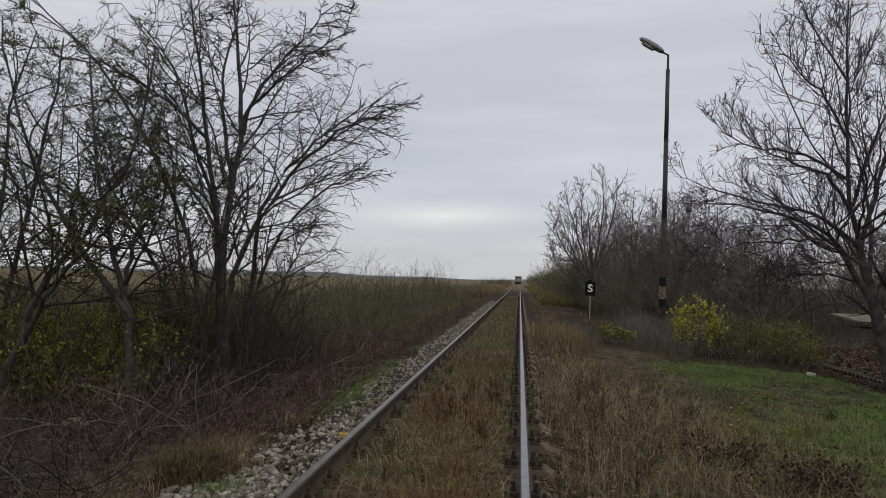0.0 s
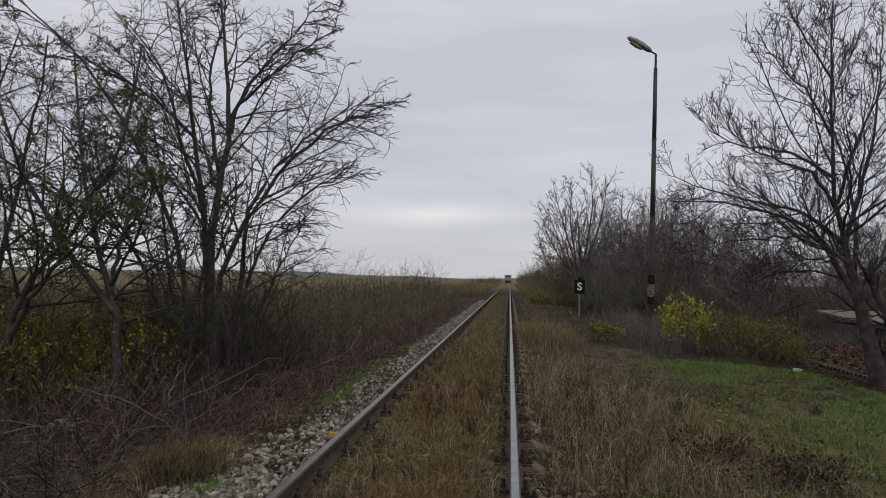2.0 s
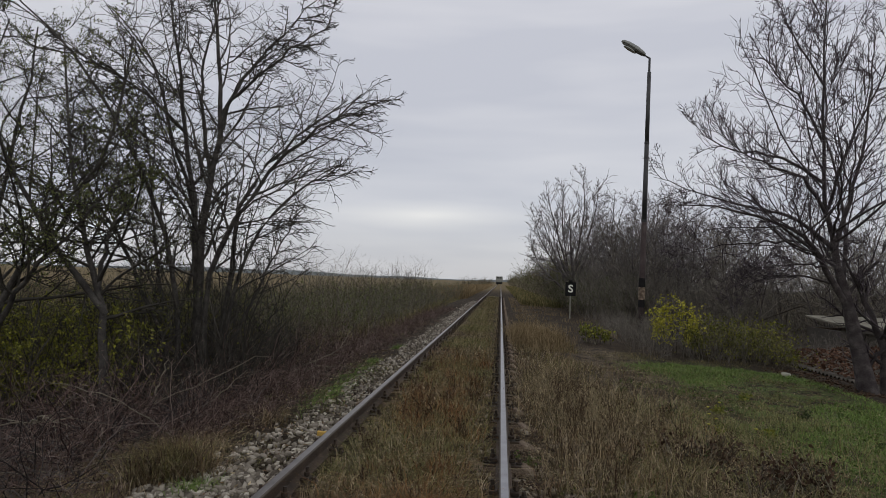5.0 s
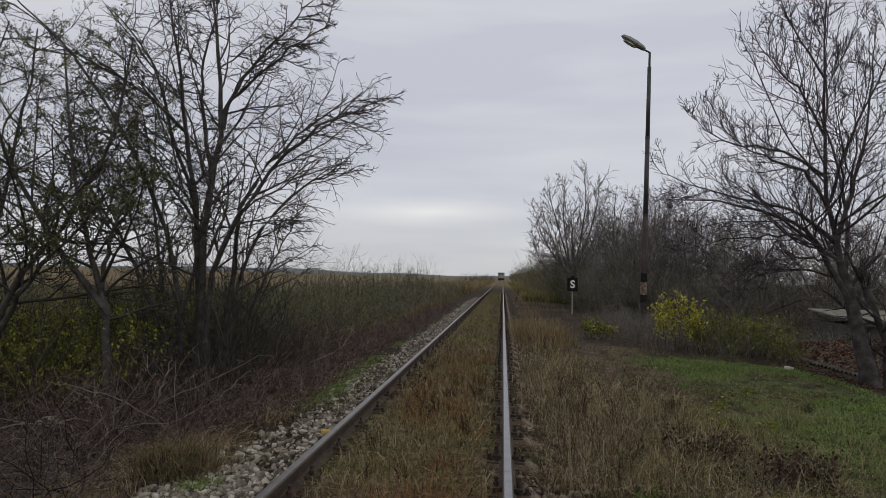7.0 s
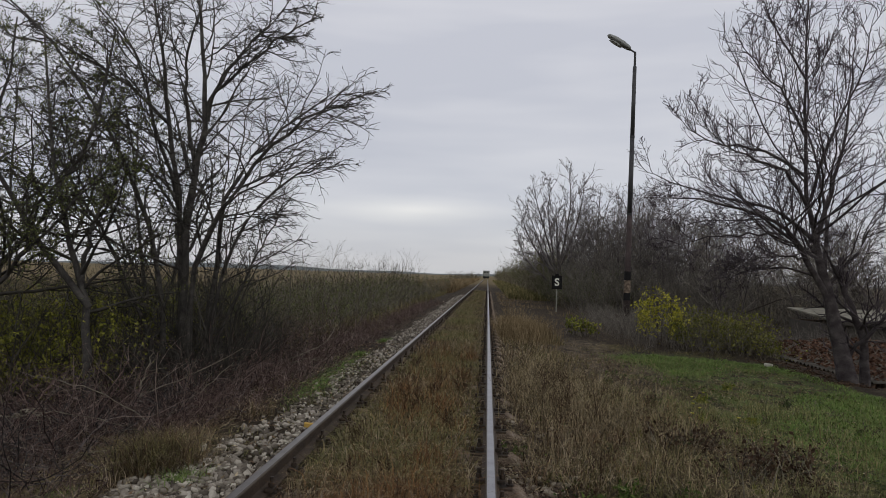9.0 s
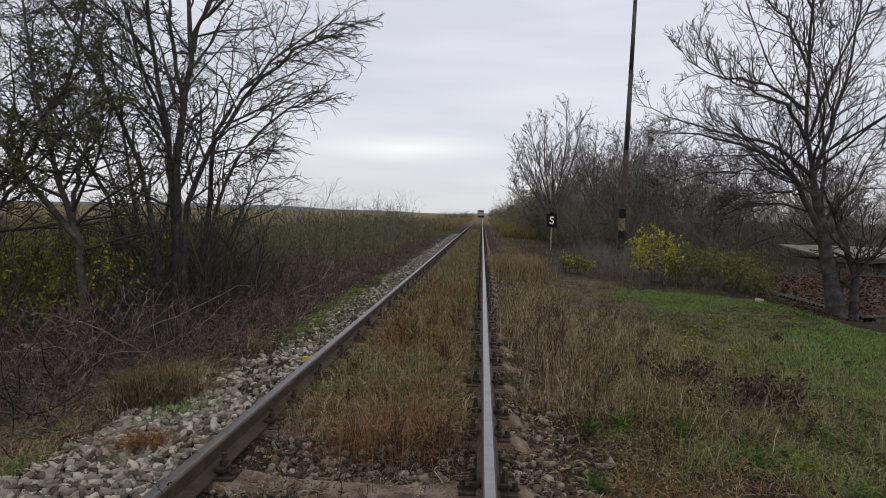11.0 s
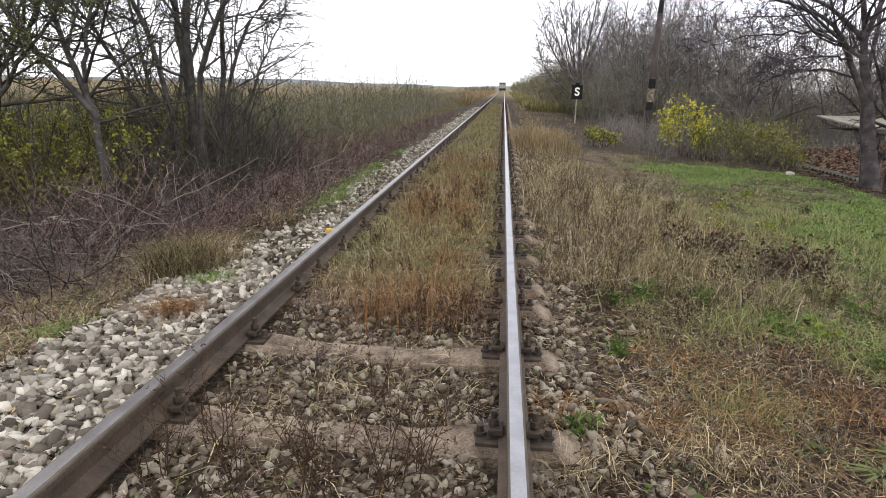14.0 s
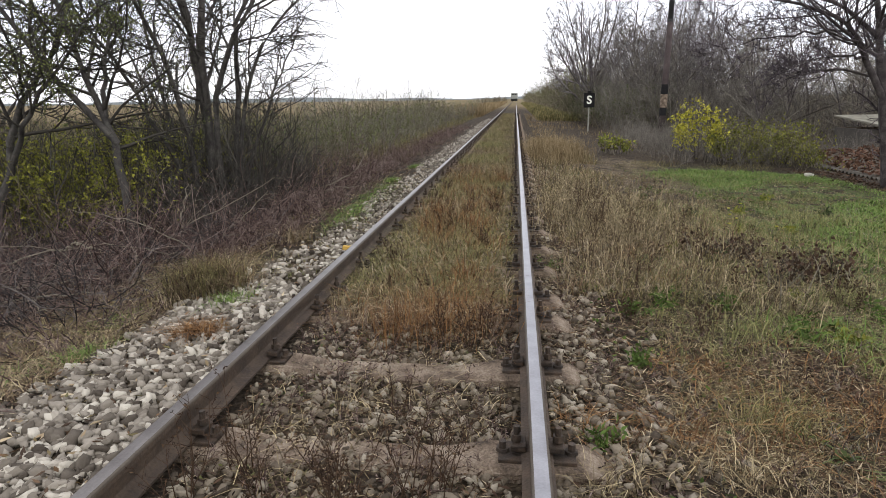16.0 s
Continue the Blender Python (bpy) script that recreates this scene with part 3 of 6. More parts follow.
def tree(name, at, P, R, levels, mats, label, leafy=None, category="tree", group="", single=False, far=False):
    """A bare tree: given stems (in its own space), then rounds of branching. single: stems and limbs are parts of their own."""
    top = thing(name, label, category, group, at=at)
    sets = [(P, R)]
    for lv in levels:
        src = [sets[i] for i in lv.get("of", (len(sets) - 1,))]
        kw = {k: w for k, w in lv.items() if k != "of"}
        made = [grow(p, r, **kw) for p, r in src]
        k = min(a.shape[1] for a, _ in made)
        sets.append((np.concatenate([a[:, :k] for a, _ in made]), np.concatenate([c[:, :k] for _, c in made])))
    fine = sets[1:]
    if single:
        for p, r in zip(P, R):
            v, f = tubes(p[None], r[None], 11)
            ridge = 1 + 0.16 * np.sin(np.arange(11) * 2.3 + 1.0)[None] + rng.normal(0, 0.05, (len(p), 11))
            v = (p[:, None] + (v.reshape(len(p), 11, 3) - p[:, None]) * ridge[..., None]).reshape(-1, 3)
            sheet("trunk", v, f, mats[0], top, smooth=True)
        for p, r in zip(*sets[1]):
            sheet("limb", *tubes(p[None], r[None], 6), mats[0], top, smooth=True)
        fine = sets[2:]
    else:
        sheet("trunk", *tubes(P, R, 7), mats[0], top, smooth=True)
    sheet("crown", *join([ribbons(p, r) if i == len(fine) - 1 and not far else slivers(p, r) if i == len(fine) - 1 or (far == 2 and i) else tubes(p, r, 4 if i == 0 and not far else 3) for i, (p, r) in enumerate(fine)]), mats[1], top)
    if leafy:
        count, size, mat = leafy
        tips = np.concatenate([p[:, 1:].reshape(-1, 3) for p, _ in sets[-2:]])
        pick = tips[rng.integers(0, len(tips), count)] + rng.normal(0, 0.02, (count, 3))
        sheet("foliage", *leaves(pick, size), mat, top)
    return top


# multi-stemmed tree beside the track, leaning over it
STEMS, GIRTH = [], []


def limb(girth, *points):
    """One stem or main limb of the tree in hand: its girth at the foot and the points it runs through."""
    STEMS.append(points)
    GIRTH.append(girth)


limb(0.0577, (0.02, 0, 0), (0.0, 0, 1.2), (-0.05, 0, 2.6), (0.06, 0.05, 3.55), (0.2, 0.1, 4.36), (0.08, 0.1, 5.2), (-0.01, 0.1, 5.8), (-0.12, 0.1, 7.0))
limb(0.0474, (-0.1, 0.1, 0), (-0.1, 0.1, 1.2), (-0.14, 0.1, 2.62), (-0.27, 0.15, 3.54), (-0.56, 0.2, 4.42), (-0.58, 0.3, 5.3), (-0.86, 0.3, 6.03), (-1.03, 0.3, 7.1))
limb(0.0289, (0.18, 0.1, 4.3), (0.25, 0.0, 4.65), (0.72, -0.2, 4.93), (1.15, -0.35, 5.22), (1.6, -0.5, 5.45), (2.05, -0.6, 5.64))
limb(0.0374, (0.15, 0.1, 0), (0.3, 0.2, 1.4), (0.37, 0.3, 2.63), (0.4, 0.35, 3.43), (0.88, 0.5, 4.01), (1.2, 0.6, 4.4), (1.55, 0.7, 4.65), (1.9, 0.8, 4.98))
limb(0.0425, (0.2, -0.1, 0), (0.15, -0.15, 1.6), (0.25, -0.2, 2.52), (0.8, -0.3, 3.09), (1.24, -0.35, 3.78), (1.65, -0.4, 4.1), (2.15, -0.5, 4.34), (2.45, -0.55, 4.66))
limb(0.0306, (0.3, 0, 0), (0.4, 0.1, 1.6), (0.64, 0.15, 2.53), (1.2, 0.2, 3.33), (1.6, 0.3, 3.6), (1.9, 0.3, 3.72))
limb(0.0374, (-0.15, -0.1, 0), (-0.2, -0.2, 1.6), (-0.32, -0.25, 2.62), (-0.66, -0.3, 3.31), (-1.01, -0.4, 4.07), (-1.56, -0.5, 4.96), (-2.25, -0.6, 5.7), (-3.01, -0.6, 6.34))
limb(0.034, (-0.2, 0, 0), (-0.42, -0.2, 1.35), (-0.8, -0.3, 2.0), (-1.0, -0.4, 2.62), (-1.3, -0.4, 2.95), (-1.9, -0.5, 3.9), (-2.6, -0.5, 4.8))
limb(0.0357, (-0.1, 0.2, 0), (-0.18, 0.3, 2.0), (-0.28, 0.4, 3.08), (-0.69, 0.6, 3.83), (-1.1, 0.7, 4.6), (-1.27, 0.8, 5.44), (-1.75, 0.9, 6.05), (-2.37, 0.9, 6.63))
limb(0.0306, (0.06, 0.05, 3.55), (-0.23, 0.3, 4.42), (-0.45, 0.5, 5.2), (-0.3, 0.6, 6.0), (-0.28, 0.7, 6.9))
limb(0.0272, (0.13, 0.1, 4.5), (0.52, 0.3, 5.4), (1.04, 0.4, 5.98), (1.49, 0.5, 6.6))
limb(0.0255, (-0.5, 0.2, 4.3), (-1.05, 0.0, 4.84), (-1.71, -0.2, 5.21), (-2.3, -0.3, 5.5))
limb(0.0221, (0.32, 0.1, 0.6), (0.75, 0.3, 1.9), (1.05, 0.4, 2.6), (1.3, 0.4, 3.0))
P = curves(STEMS)
R = np.array(GIRTH)[:, None] * np.linspace(1, 0.14, 14)[None] ** 0.85
tree("bare_tree", (-3.75, 9.7, -0.8), P, R,
     [dict(count=14, s0=0.22, angle=38, ratio=0.32, thick=0.55, n=10, up=0.015, wig=0.12, rmin=0.0105, s1=0.95, flat=0.8),
      dict(count=9, s0=0.10, angle=46, ratio=0.5, thick=0.6, n=8, up=0.0, wig=0.17, rmin=0.007, of=(1,), flat=0.55),
      dict(count=5, s0=0.10, angle=46, ratio=0.55, thick=0.75, n=5, up=0.0, wig=0.2, rmin=0.0055, tip=0.6, flat=0.5)],
     (M_BARK_DARK, M_TWIG_DARK), "leafless dark multi-stemmed tree leaning over the brush by the track", single=True)

# thinner half-leafed trees further out on the bank


def leafed_tree(at, girths, paths, count):
    P = curves(paths, 14)
    R = np.array(girths)[:, None] * np.linspace(1, 0.18, 14)[None]
    tree("sparse_leafed_tree", at, P, R,
         [dict(count=15, s0=0.28, angle=46, ratio=0.36, thick=0.55, n=8, up=0.03, wig=0.14, rmin=0.009),
          dict(count=8, s0=0.12, angle=46, ratio=0.48, thick=0.6, n=6, up=0.01, wig=0.17, rmin=0.0055, of=(1,)),
          dict(count=8, s0=0.15, angle=48, ratio=0.5, thick=0.65, n=5, up=0.0, wig=0.22, rmin=0.005, tip=0.6)],
         (M_BARK_DARK, M_TWIG_DARK), "thin dark tree keeping a few small green leaves", leafy=(int(count * 1.35), 0.032, M_LEAF_OLIVE), group="half-leafed trees on the bank")


leafed_tree((-4.35, 8.5, -0.75), (0.062, 0.045, 0.034),
            [[(0.02, 0, 0), (-0.01, 0, 0.92), (-0.03, 0, 1.49), (-0.2, 0, 1.9), (-0.42, 0.1, 2.45), (-0.75, 0.2, 3.1), (-0.95, 0.3, 4.0), (-1.1, 0.3, 5.2)],
             [(-0.03, 0, 1.5), (-0.4, -0.1, 2.0), (-0.8, -0.2, 2.5), (-1.04, -0.3, 3.08), (-1.48, -0.3, 3.7), (-1.76, -0.3, 4.5), (-1.93, -0.3, 5.5)],
             [(-0.16, 0, 1.83), (-0.2, 0.2, 2.5), (0.0, 0.4, 3.3), (-0.1, 0.5, 4.4)]], 3800)
leafed_tree((-6.3, 8.4, -0.85), (0.062, 0.042, 0.045),
            [[(0, 0, 0), (0.06, 0, 0.8), (0.5, 0, 1.38), (0.6, 0, 1.9), (0.85, 0, 2.25), (1.2, 0.1, 2.75), (1.6, 0.2, 3.4), (1.9, 0.2, 4.3), (2.0, 0.2, 5.3)],
             [(0.5, 0, 1.38), (0.68, -0.1, 1.6), (1.02, -0.2, 2.0), (1.37, -0.3, 2.4), (1.88, -0.4, 2.75), (2.4, -0.4, 3.3)],
             [(0.1, 0, 0.6), (-0.1, 0, 1.7), (-0.1, 0.1, 2.8), (-0.2, 0.2, 4.4), (0.1, 0.3, 5.6)]], 7000)
leafed_tree((-7.4, 9.6, -0.9), (0.055, 0.044, 0.03), [[(0, 0, 0), (0.1, 0, 1.5), (0.4, 0, 3.0), (0.6, 0.1, 4.6), (0.7, 0.2, 6.0)], [(0, 0, 0.4), (-0.4, 0, 1.8), (-0.8, 0.1, 3.2), (-1.0, 0.2, 5.0)], [(0.1, 0, 1.5), (0.8, 0.2, 2.4), (1.3, 0.3, 3.4), (1.5, 0.3, 4.6)]], 6500)
leafed_tree((-5.7, 12.2, -0.9), (0.05, 0.04, 0.03), [[(0, 0, 0), (-0.1, 0, 1.8), (-0.4, 0, 3.4), (-0.5, 0.1, 5.4)], [(0.05, 0, 0.2), (0.4, 0, 1.9), (0.6, 0.1, 3.4), (0.7, 0.2, 4.9)], [(-0.1, 0, 1.6), (-0.7, 0.1, 2.7), (-1.2, 0.1, 4.0), (-1.4, 0.2, 5.2)]], 4500)

# walnut by the low sheds
STEMS, GIRTH = [], []
limb(0.155, (0.12, 0, 0), (-0.08, 0, 0.9), (-0.27, 0, 1.8), (-0.5, 0, 2.65), (-0.65, 0, 3.4), (-0.72, 0, 4.2), (-0.74, 0, 5.0), (-0.7, 0, 6.0), (-0.73, 0, 7.0), (-0.62, 0, 8.1))
limb(0.1, (0.46, 0.08, 0), (0.42, 0.05, 0.7), (0.22, 0.02, 1.4), (-0.12, 0, 2.1), (-0.4, 0, 2.7))
limb(0.066, (-0.24, 0, 1.62), (-0.6, -0.1, 2.15), (-0.86, -0.2, 2.7), (-1.29, -0.3, 2.98), (-1.86, -0.4, 3.3), (-2.78, -0.5, 3.42), (-3.75, -0.5, 3.45))
limb(0.0396, (-0.52, 0, 2.75), (-0.95, 0.3, 3.3), (-1.3, 0.5, 3.5), (-1.96, 0.8, 3.65), (-2.78, 1.0, 3.95), (-3.6, 1.1, 4.25))
limb(0.0363, (-0.62, 0, 3.3), (-1.15, -0.4, 4.0), (-1.82, -0.7, 4.14), (-2.5, -0.9, 4.3), (-3.2, -1.0, 4.95))
limb(0.033, (-0.7, 0, 4.0), (-1.41, 0.3, 4.6), (-2.37, 0.6, 4.75), (-2.92, 0.7, 5.35))
limb(0.0277, (-0.73, 0, 4.8), (-1.21, -0.2, 5.6), (-1.82, -0.4, 6.0), (-2.23, -0.5, 6.65))
limb(0.0224, (-0.71, 0, 5.9), (-1.13, 0.2, 6.84), (-1.33, 0.3, 7.4), (-1.4, 0.3, 8.0))
limb(0.0495, (-0.5, 0, 2.75), (-0.16, 0.1, 3.8), (0.17, 0.2, 4.64), (0.32, 0.3, 5.93), (0.4, 0.3, 7.0))
limb(0.033, (-0.62, 0, 3.5), (-0.42, -0.4, 4.8), (-0.05, -0.7, 5.8), (0.07, -0.9, 6.95))
limb(0.0264, (-0.7, 0, 4.5), (-0.41, 0.5, 5.8), (-0.33, 0.8, 6.8), (-0.12, 1.0, 7.8))
limb(0.0396, (0.05, 0, 0.5), (0.35, -0.1, 0.95), (0.9, -0.2, 1.6), (1.6, -0.3, 2.4), (2.1, -0.3, 3.6))
limb(0.033, (-0.27, 0, 1.9), (0.4, 0.2, 2.6), (1.0, 0.4, 3.5), (1.4, 0.5, 5.0))
limb(0.0238, (-0.39, 0, 2.05), (-1.04, 0.3, 2.26), (-1.68, 0.5, 2.16), (-2.28, 0.6, 1.72))
limb(0.0224, (-0.75, -0.15, 2.4), (-1.3, -0.6, 2.45), (-2.0, -0.9, 2.35), (-2.7, -1.1, 2.1))
limb(0.0224, (-1.1, -0.25, 2.85), (-1.8, 0.0, 2.85), (-2.6, 0.2, 2.75), (-3.4, 0.3, 2.5))
limb(0.0264, (-0.45, 0, 2.4), (-0.5, 0.8, 3.1), (-0.7, 1.6, 3.9), (-0.9, 2.2, 5.2))
limb(0.0264, (-0.55, 0, 2.9), (-0.8, -0.8, 3.5), (-1.2, -1.5, 4.3), (-1.5, -1.8, 5.4))
P = curves(STEMS)
R = np.array(GIRTH)[:, None] * np.linspace(1, 0.1, 14)[None]
R[0] = GIRTH[0] * np.interp(np.linspace(0, 1, 14), [0, 0.06, 0.13, 0.2, 0.27, 0.36, 0.5, 1], [1.25, 1.0, 0.9, 0.74, 0.5, 0.36, 0.24, 0.05])
tree("walnut_tree", (7.45, 13.2, -0.55), P, R,
     [dict(count=13, s0=0.2, angle=46, ratio=0.42, thick=0.5, n=8, up=0.05, wig=0.12, rmin=0.0095),
      dict(count=9, s0=0.12, angle=46, ratio=0.48, thick=0.6, n=6, up=0.09, wig=0.13, rmin=0.007, of=(1,)),
      dict(count=5, s0=0.12, angle=44, ratio=0.55, thick=0.7, n=5, up=0.13, wig=0.13, rmin=0.0058, tip=0.75)],
     (M_BARK_WALNUT, M_TWIG_PURPLE), "large leafless walnut tree with grey forked trunk and upturned twigs", single=True)

# broad bare tree at the end of the hedgerow
fan = np.radians(np.array([-58, -44, -30, -18, -6, 8, 20, 34, 46]))
k = len(fan)
P, R = stems(np.column_stack([0.12 * np.sin(fan), 0.1 * rng.normal(size=k), np.linspace(1.2, 2.2, k)[rng.permutation(k)]]),
             np.column_stack([np.sin(fan), 0.3 * rng.normal(size=k), np.cos(fan)]), np.array([4.6, 5.4, 6.2, 6.6, 6.9, 6.9, 6.4, 5.6, 4.8]), np.full(k, 0.07), 14, 0.06, 0.05, 0.16)
P = np.concatenate([curves([[(0.5, 0, 0), (0.3, 0, 1.4), (0.1, 0, 2.6), (-0.1, 0, 4.2), (-0.2, 0, 6.5)]]), P])
R = np.concatenate([0.17 * np.linspace(1, 0.12, 14)[None], R])
tree("bare_tree", (5.3, 42.0, -0.45), P, R,
     [dict(count=12, s0=0.22, angle=36, ratio=0.34, thick=0.5, n=6, up=0.05, wig=0.1, rmin=0.02),
      dict(count=8, s0=0.15, angle=38, ratio=0.45, thick=0.6, n=5, up=0.06, wig=0.13, rmin=0.015, of=(0, 1)),
      dict(count=6, s0=0.15, angle=38, ratio=0.5, thick=0.7, n=4, up=0.05, wig=0.14, rmin=0.010, tip=0.6)],
     (M_BARK_GREY, M_TWIG_PALE), "broad leafless grey tree with a rounded fan of fine branches", far=True)

# bare trees behind the lamp and along the line
BACK = [(8.2, 42, 8.6), (9.6, 40, 7.8), (7.2, 38, 7.0), (11.2, 36, 7.0), (9.2, 34, 6.2), (12.6, 32, 6.4), (14.8, 33, 7.2), (11.4, 28.5, 5.4), (17.0, 31, 6.8), (14.6, 28, 5.8), (18.5, 29, 6.4), (6.2, 58, 6.4), (21.5, 29, 7.0), (24, 33, 7.6), (20, 36, 8), (9.5, 44, 9.2), (11.2, 43, 9.0), (12.8, 42, 8.6), (9.0, 38, 7.6), (10.4, 35, 7.0), (8.2, 35.5, 6.8), (13.4, 36, 7.4), (16.2, 27.5, 5.4), (7.6, 45, 8.4)]
for (tx, ty, th) in BACK:
    k = 6
    a = rng.uniform(0, 6.28, k)
    dr = np.column_stack([0.46 * np.cos(a), 0.4 * np.sin(a), np.ones(k)])
    P, R = stems(np.column_stack([0.15 * np.cos(a), 0.15 * np.sin(a), 0 * a]), dr, th * rng.uniform(0.7, 0.95, k), rng.uniform(0.032, 0.055, k) * th / 7, 9, 0.08, 0.03, 0.2)
    tree("bare_thicket_tree", (tx, ty, float(gz(tx, ty)) - 0.1), P, R,
         [dict(count=12, s0=0.2, angle=42, ratio=0.36, thick=0.5, n=5, up=0.05, wig=0.14, rmin=0.014),
          dict(count=7, s0=0.15, angle=44, ratio=0.45, thick=0.6, n=4, up=0.04, wig=0.17, rmin=0.011, of=(0, 1)),
          dict(count=5, s0=0.15, angle=44, ratio=0.5, thick=0.7, n=4, up=0.03, wig=0.17, rmin=0.0075, tip=0.6)],
         (M_BARK_GREY, M_TWIG_PALE if th > 6.9 else M_HEDGE), "bare grey thicket tree in the hedgerow", far=2, group="bare trees of the hedgerow")


def scrub(name, label, count, region, height, mat, lean=0.5, kids=5, kids2=4, radius=0.006, n=4, group="", up=0.02, wig=0.14, leafy=None, sides=3, near=False):
    """A tangle of stems over a region; region(count) gives x, y."""
    xy = region(count)
    z = gz(xy[:, 0], xy[:, 1]) - 0.03
    d = np.column_stack([rng.normal(0, lean, count), rng.normal(0, lean, count), np.ones(count)])
    h = (height(xy) if callable(height) else height) * rng.uniform(0.5, 1.15, count)
    P, R = stems(np.column_stack([xy, z]), d, h, radius * rng.uniform(0.6, 1.4, count), n, wig, up, 0.4)
    sets = [(P, R)]
    if kids:
        sets.append(grow(P, R, kids, s0=0.2, angle=42, ratio=0.5, thick=0.65, n=3, up=up, wig=wig))
    if kids2:
        sets.append(grow(*sets[1], kids2, s0=0.2, angle=42, ratio=0.55, thick=0.75, n=3, up=up, wig=wig))
    v, f = join([tubes(p, r, sides) if i == 0 or (i == 1 and near) else slivers(p, r) for i, (p, r) in enumerate(sets)])
    ob = sheet(name, v, f, mat)
    tagged(ob, label, "scrub", group, "stuff")
    if leafy:
        cnt, size, lm, lname, llabel = leafy
        tips = np.concatenate([p[:, 1:].reshape(-1, 3) for p, _ in sets])
        lv, lf = leaves(tips[rng.integers(0, len(tips), cnt)], size)
        tagged(sheet(lname, lv, lf, lm), llabel, "leaves", "", "stuff")
    return ob


def area(x0, x1, y0, y1, power=1.0):
    """Points over a rectangle; power above 1 crowds them to the near end."""
    return lambda c: np.column_stack([rng.uniform(x0, x1, c), y0 + (y1 - y0) * rng.random(c) ** power])


# bramble bank along the track
scrub("bramble_thicket", "tangled red-brown bramble stems on the bank", 1900, area(-5.6, -2.35, 5.6, 17, 1.3), 1.1, M_BRUSH_RED, lean=1.9, kids=5, kids2=3, radius=0.006, up=-0.10, wig=0.32, n=6, near=True)
scrub("bramble_thicket", "low tangled dry bramble stems over the bank edge", 1900, area(-3.2, -1.72, 7.0, 34, 1.5), 0.5, M_BRUSH_RED, lean=0.9, kids=5, kids2=2, radius=0.0045, up=-0.06, wig=0.28)
scrub("bramble_thicket", "dark bramble tangle under the thin trees", 600, area(-4.9, -2.9, 8.6, 12.5), 1.25, M_TWIG_DARK, lean=0.6, kids=5, kids2=3, radius=0.007, up=-0.03, wig=0.22)
scrub("sapling_thicket", "thin upright saplings round the tree feet", 260, area(-8.5, -2.9, 8.6, 12.5), 2.2, M_TWIG_DARK, lean=0.28, kids=7, kids2=4, radius=0.010, up=0.02, wig=0.12, n=6)
scrub("fallen_twigs", "heap of grey fallen twigs at the brush edge", 850, area(-6.2, -2.3, 4.4, 8.4), 0.85, M_TWIG_FALLEN, lean=2.6, kids=4, kids2=3, radius=0.006, up=-0.04, wig=0.32, n=7, near=True)
scrub("fallen_twigs", "low dark tangle of dead stems at the ballast edge", 1300, area(-4.8, -1.9, 3.2, 7.2), 0.42, M_BRUSH_RED, lean=3.0, kids=4, kids2=3, radius=0.0035, up=-0.03, wig=0.25, n=5)
scrub("tall_scrub", "tall olive-brown scrub beyond the brambles", 1500, area(-14, -3.4, 10, 36, 1.1), 1.75, M_BRUSH_OLIVE, lean=0.3, kids=5, kids2=2, radius=0.007, leafy=(40000, 0.05, M_LEAF_OLIVE, "scrub_leaves", "sparse dull olive leaves in the scrub"))
scrub("tall_scrub", "yellow-leaved bushes behind the thin trees", 700, area(-9.5, -4.3, 8.6, 13), 1.5, M_BRUSH_OLIVE, lean=0.35, kids=5, kids2=3, radius=0.006, leafy=(85000, 0.04, M_LEAF_BUSH, "bush_leaves", "dense yellow-green leaves of low bushes"))
scrub("tall_scrub", "grey-brown weedy scrub along the line", 1500, area(-11, -3.3, 18, 75, 1.1), 1.7, M_HEDGE, lean=0.3, kids=5, kids2=3, radius=0.008, wig=0.2, leafy=(16000, 0.07, M_LEAF_OLIVE, "scrub_leaves", "sparse dull olive leaves along the line"))
scrub("tall_scrub", "mixed scrub out in the neglected field", 1300, area(-45, -9, 22, 62, 1.0), 1.7, M_BRUSH_OLIVE, lean=0.35, kids=5, kids2=2, radius=0.018)
scrub("bare_shrub", "bare upright shrubs standing above the scrub", 260, lambda c: np.column_stack([np.array([-5.6, -8.2, -7.4, -10.5, -5.0])[rng.integers(0, 5, c)] + rng.normal(0, 0.5, c), np.array([38, 41, 46, 33, 22])[rng.integers(0, 5, c)] + rng.normal(0, 0.7, c)]), 2.9, M_TWIG_GREY, lean=0.16, kids=7, kids2=4, radius=0.012)
scrub("dead_sprigs", "low dark dead sprigs between the sleepers", 420, lambda c: np.column_stack([rng.uniform(-0.62, 0.62, c), 2.5 + 3.2 * rng.random(c)]), 0.16, M_BRUSH_RED, lean=1.0, kids=5, kids2=3, radius=0.0018, wig=0.2, near=True)
scrub("dead_sprigs", "low tangled dead stalks on the verge", 1000, lambda c: np.column_stack([0.9 + 2.4 * rng.random(c), 2.6 + 5.0 * rng.random(c)]), 0.17, M_BRUSH_RED, lean=1.6, kids=5, kids2=3, radius=0.0018, up=-0.05, wig=0.22)
scrub("dead_sprigs", "pale tangled dead stalks on the verge", 700, lambda c: np.column_stack([1.2 + 4.2 * rng.random(c), 3.0 + 9.0 * rng.random(c)]), 0.22, M_TWIG_GREY, lean=1.2, kids=5, kids2=3, radius=0.002, up=-0.03, wig=0.2)
scrub("far_bushes", "far bushes beside the line near the horizon", 170, lambda c: np.column_stack([rng.uniform(-16, -3.2, c), rng.uniform(240, 330, c)]), 3.6, M_BRUSH_OLIVE, lean=0.3, kids=6, kids2=3, radius=0.05)
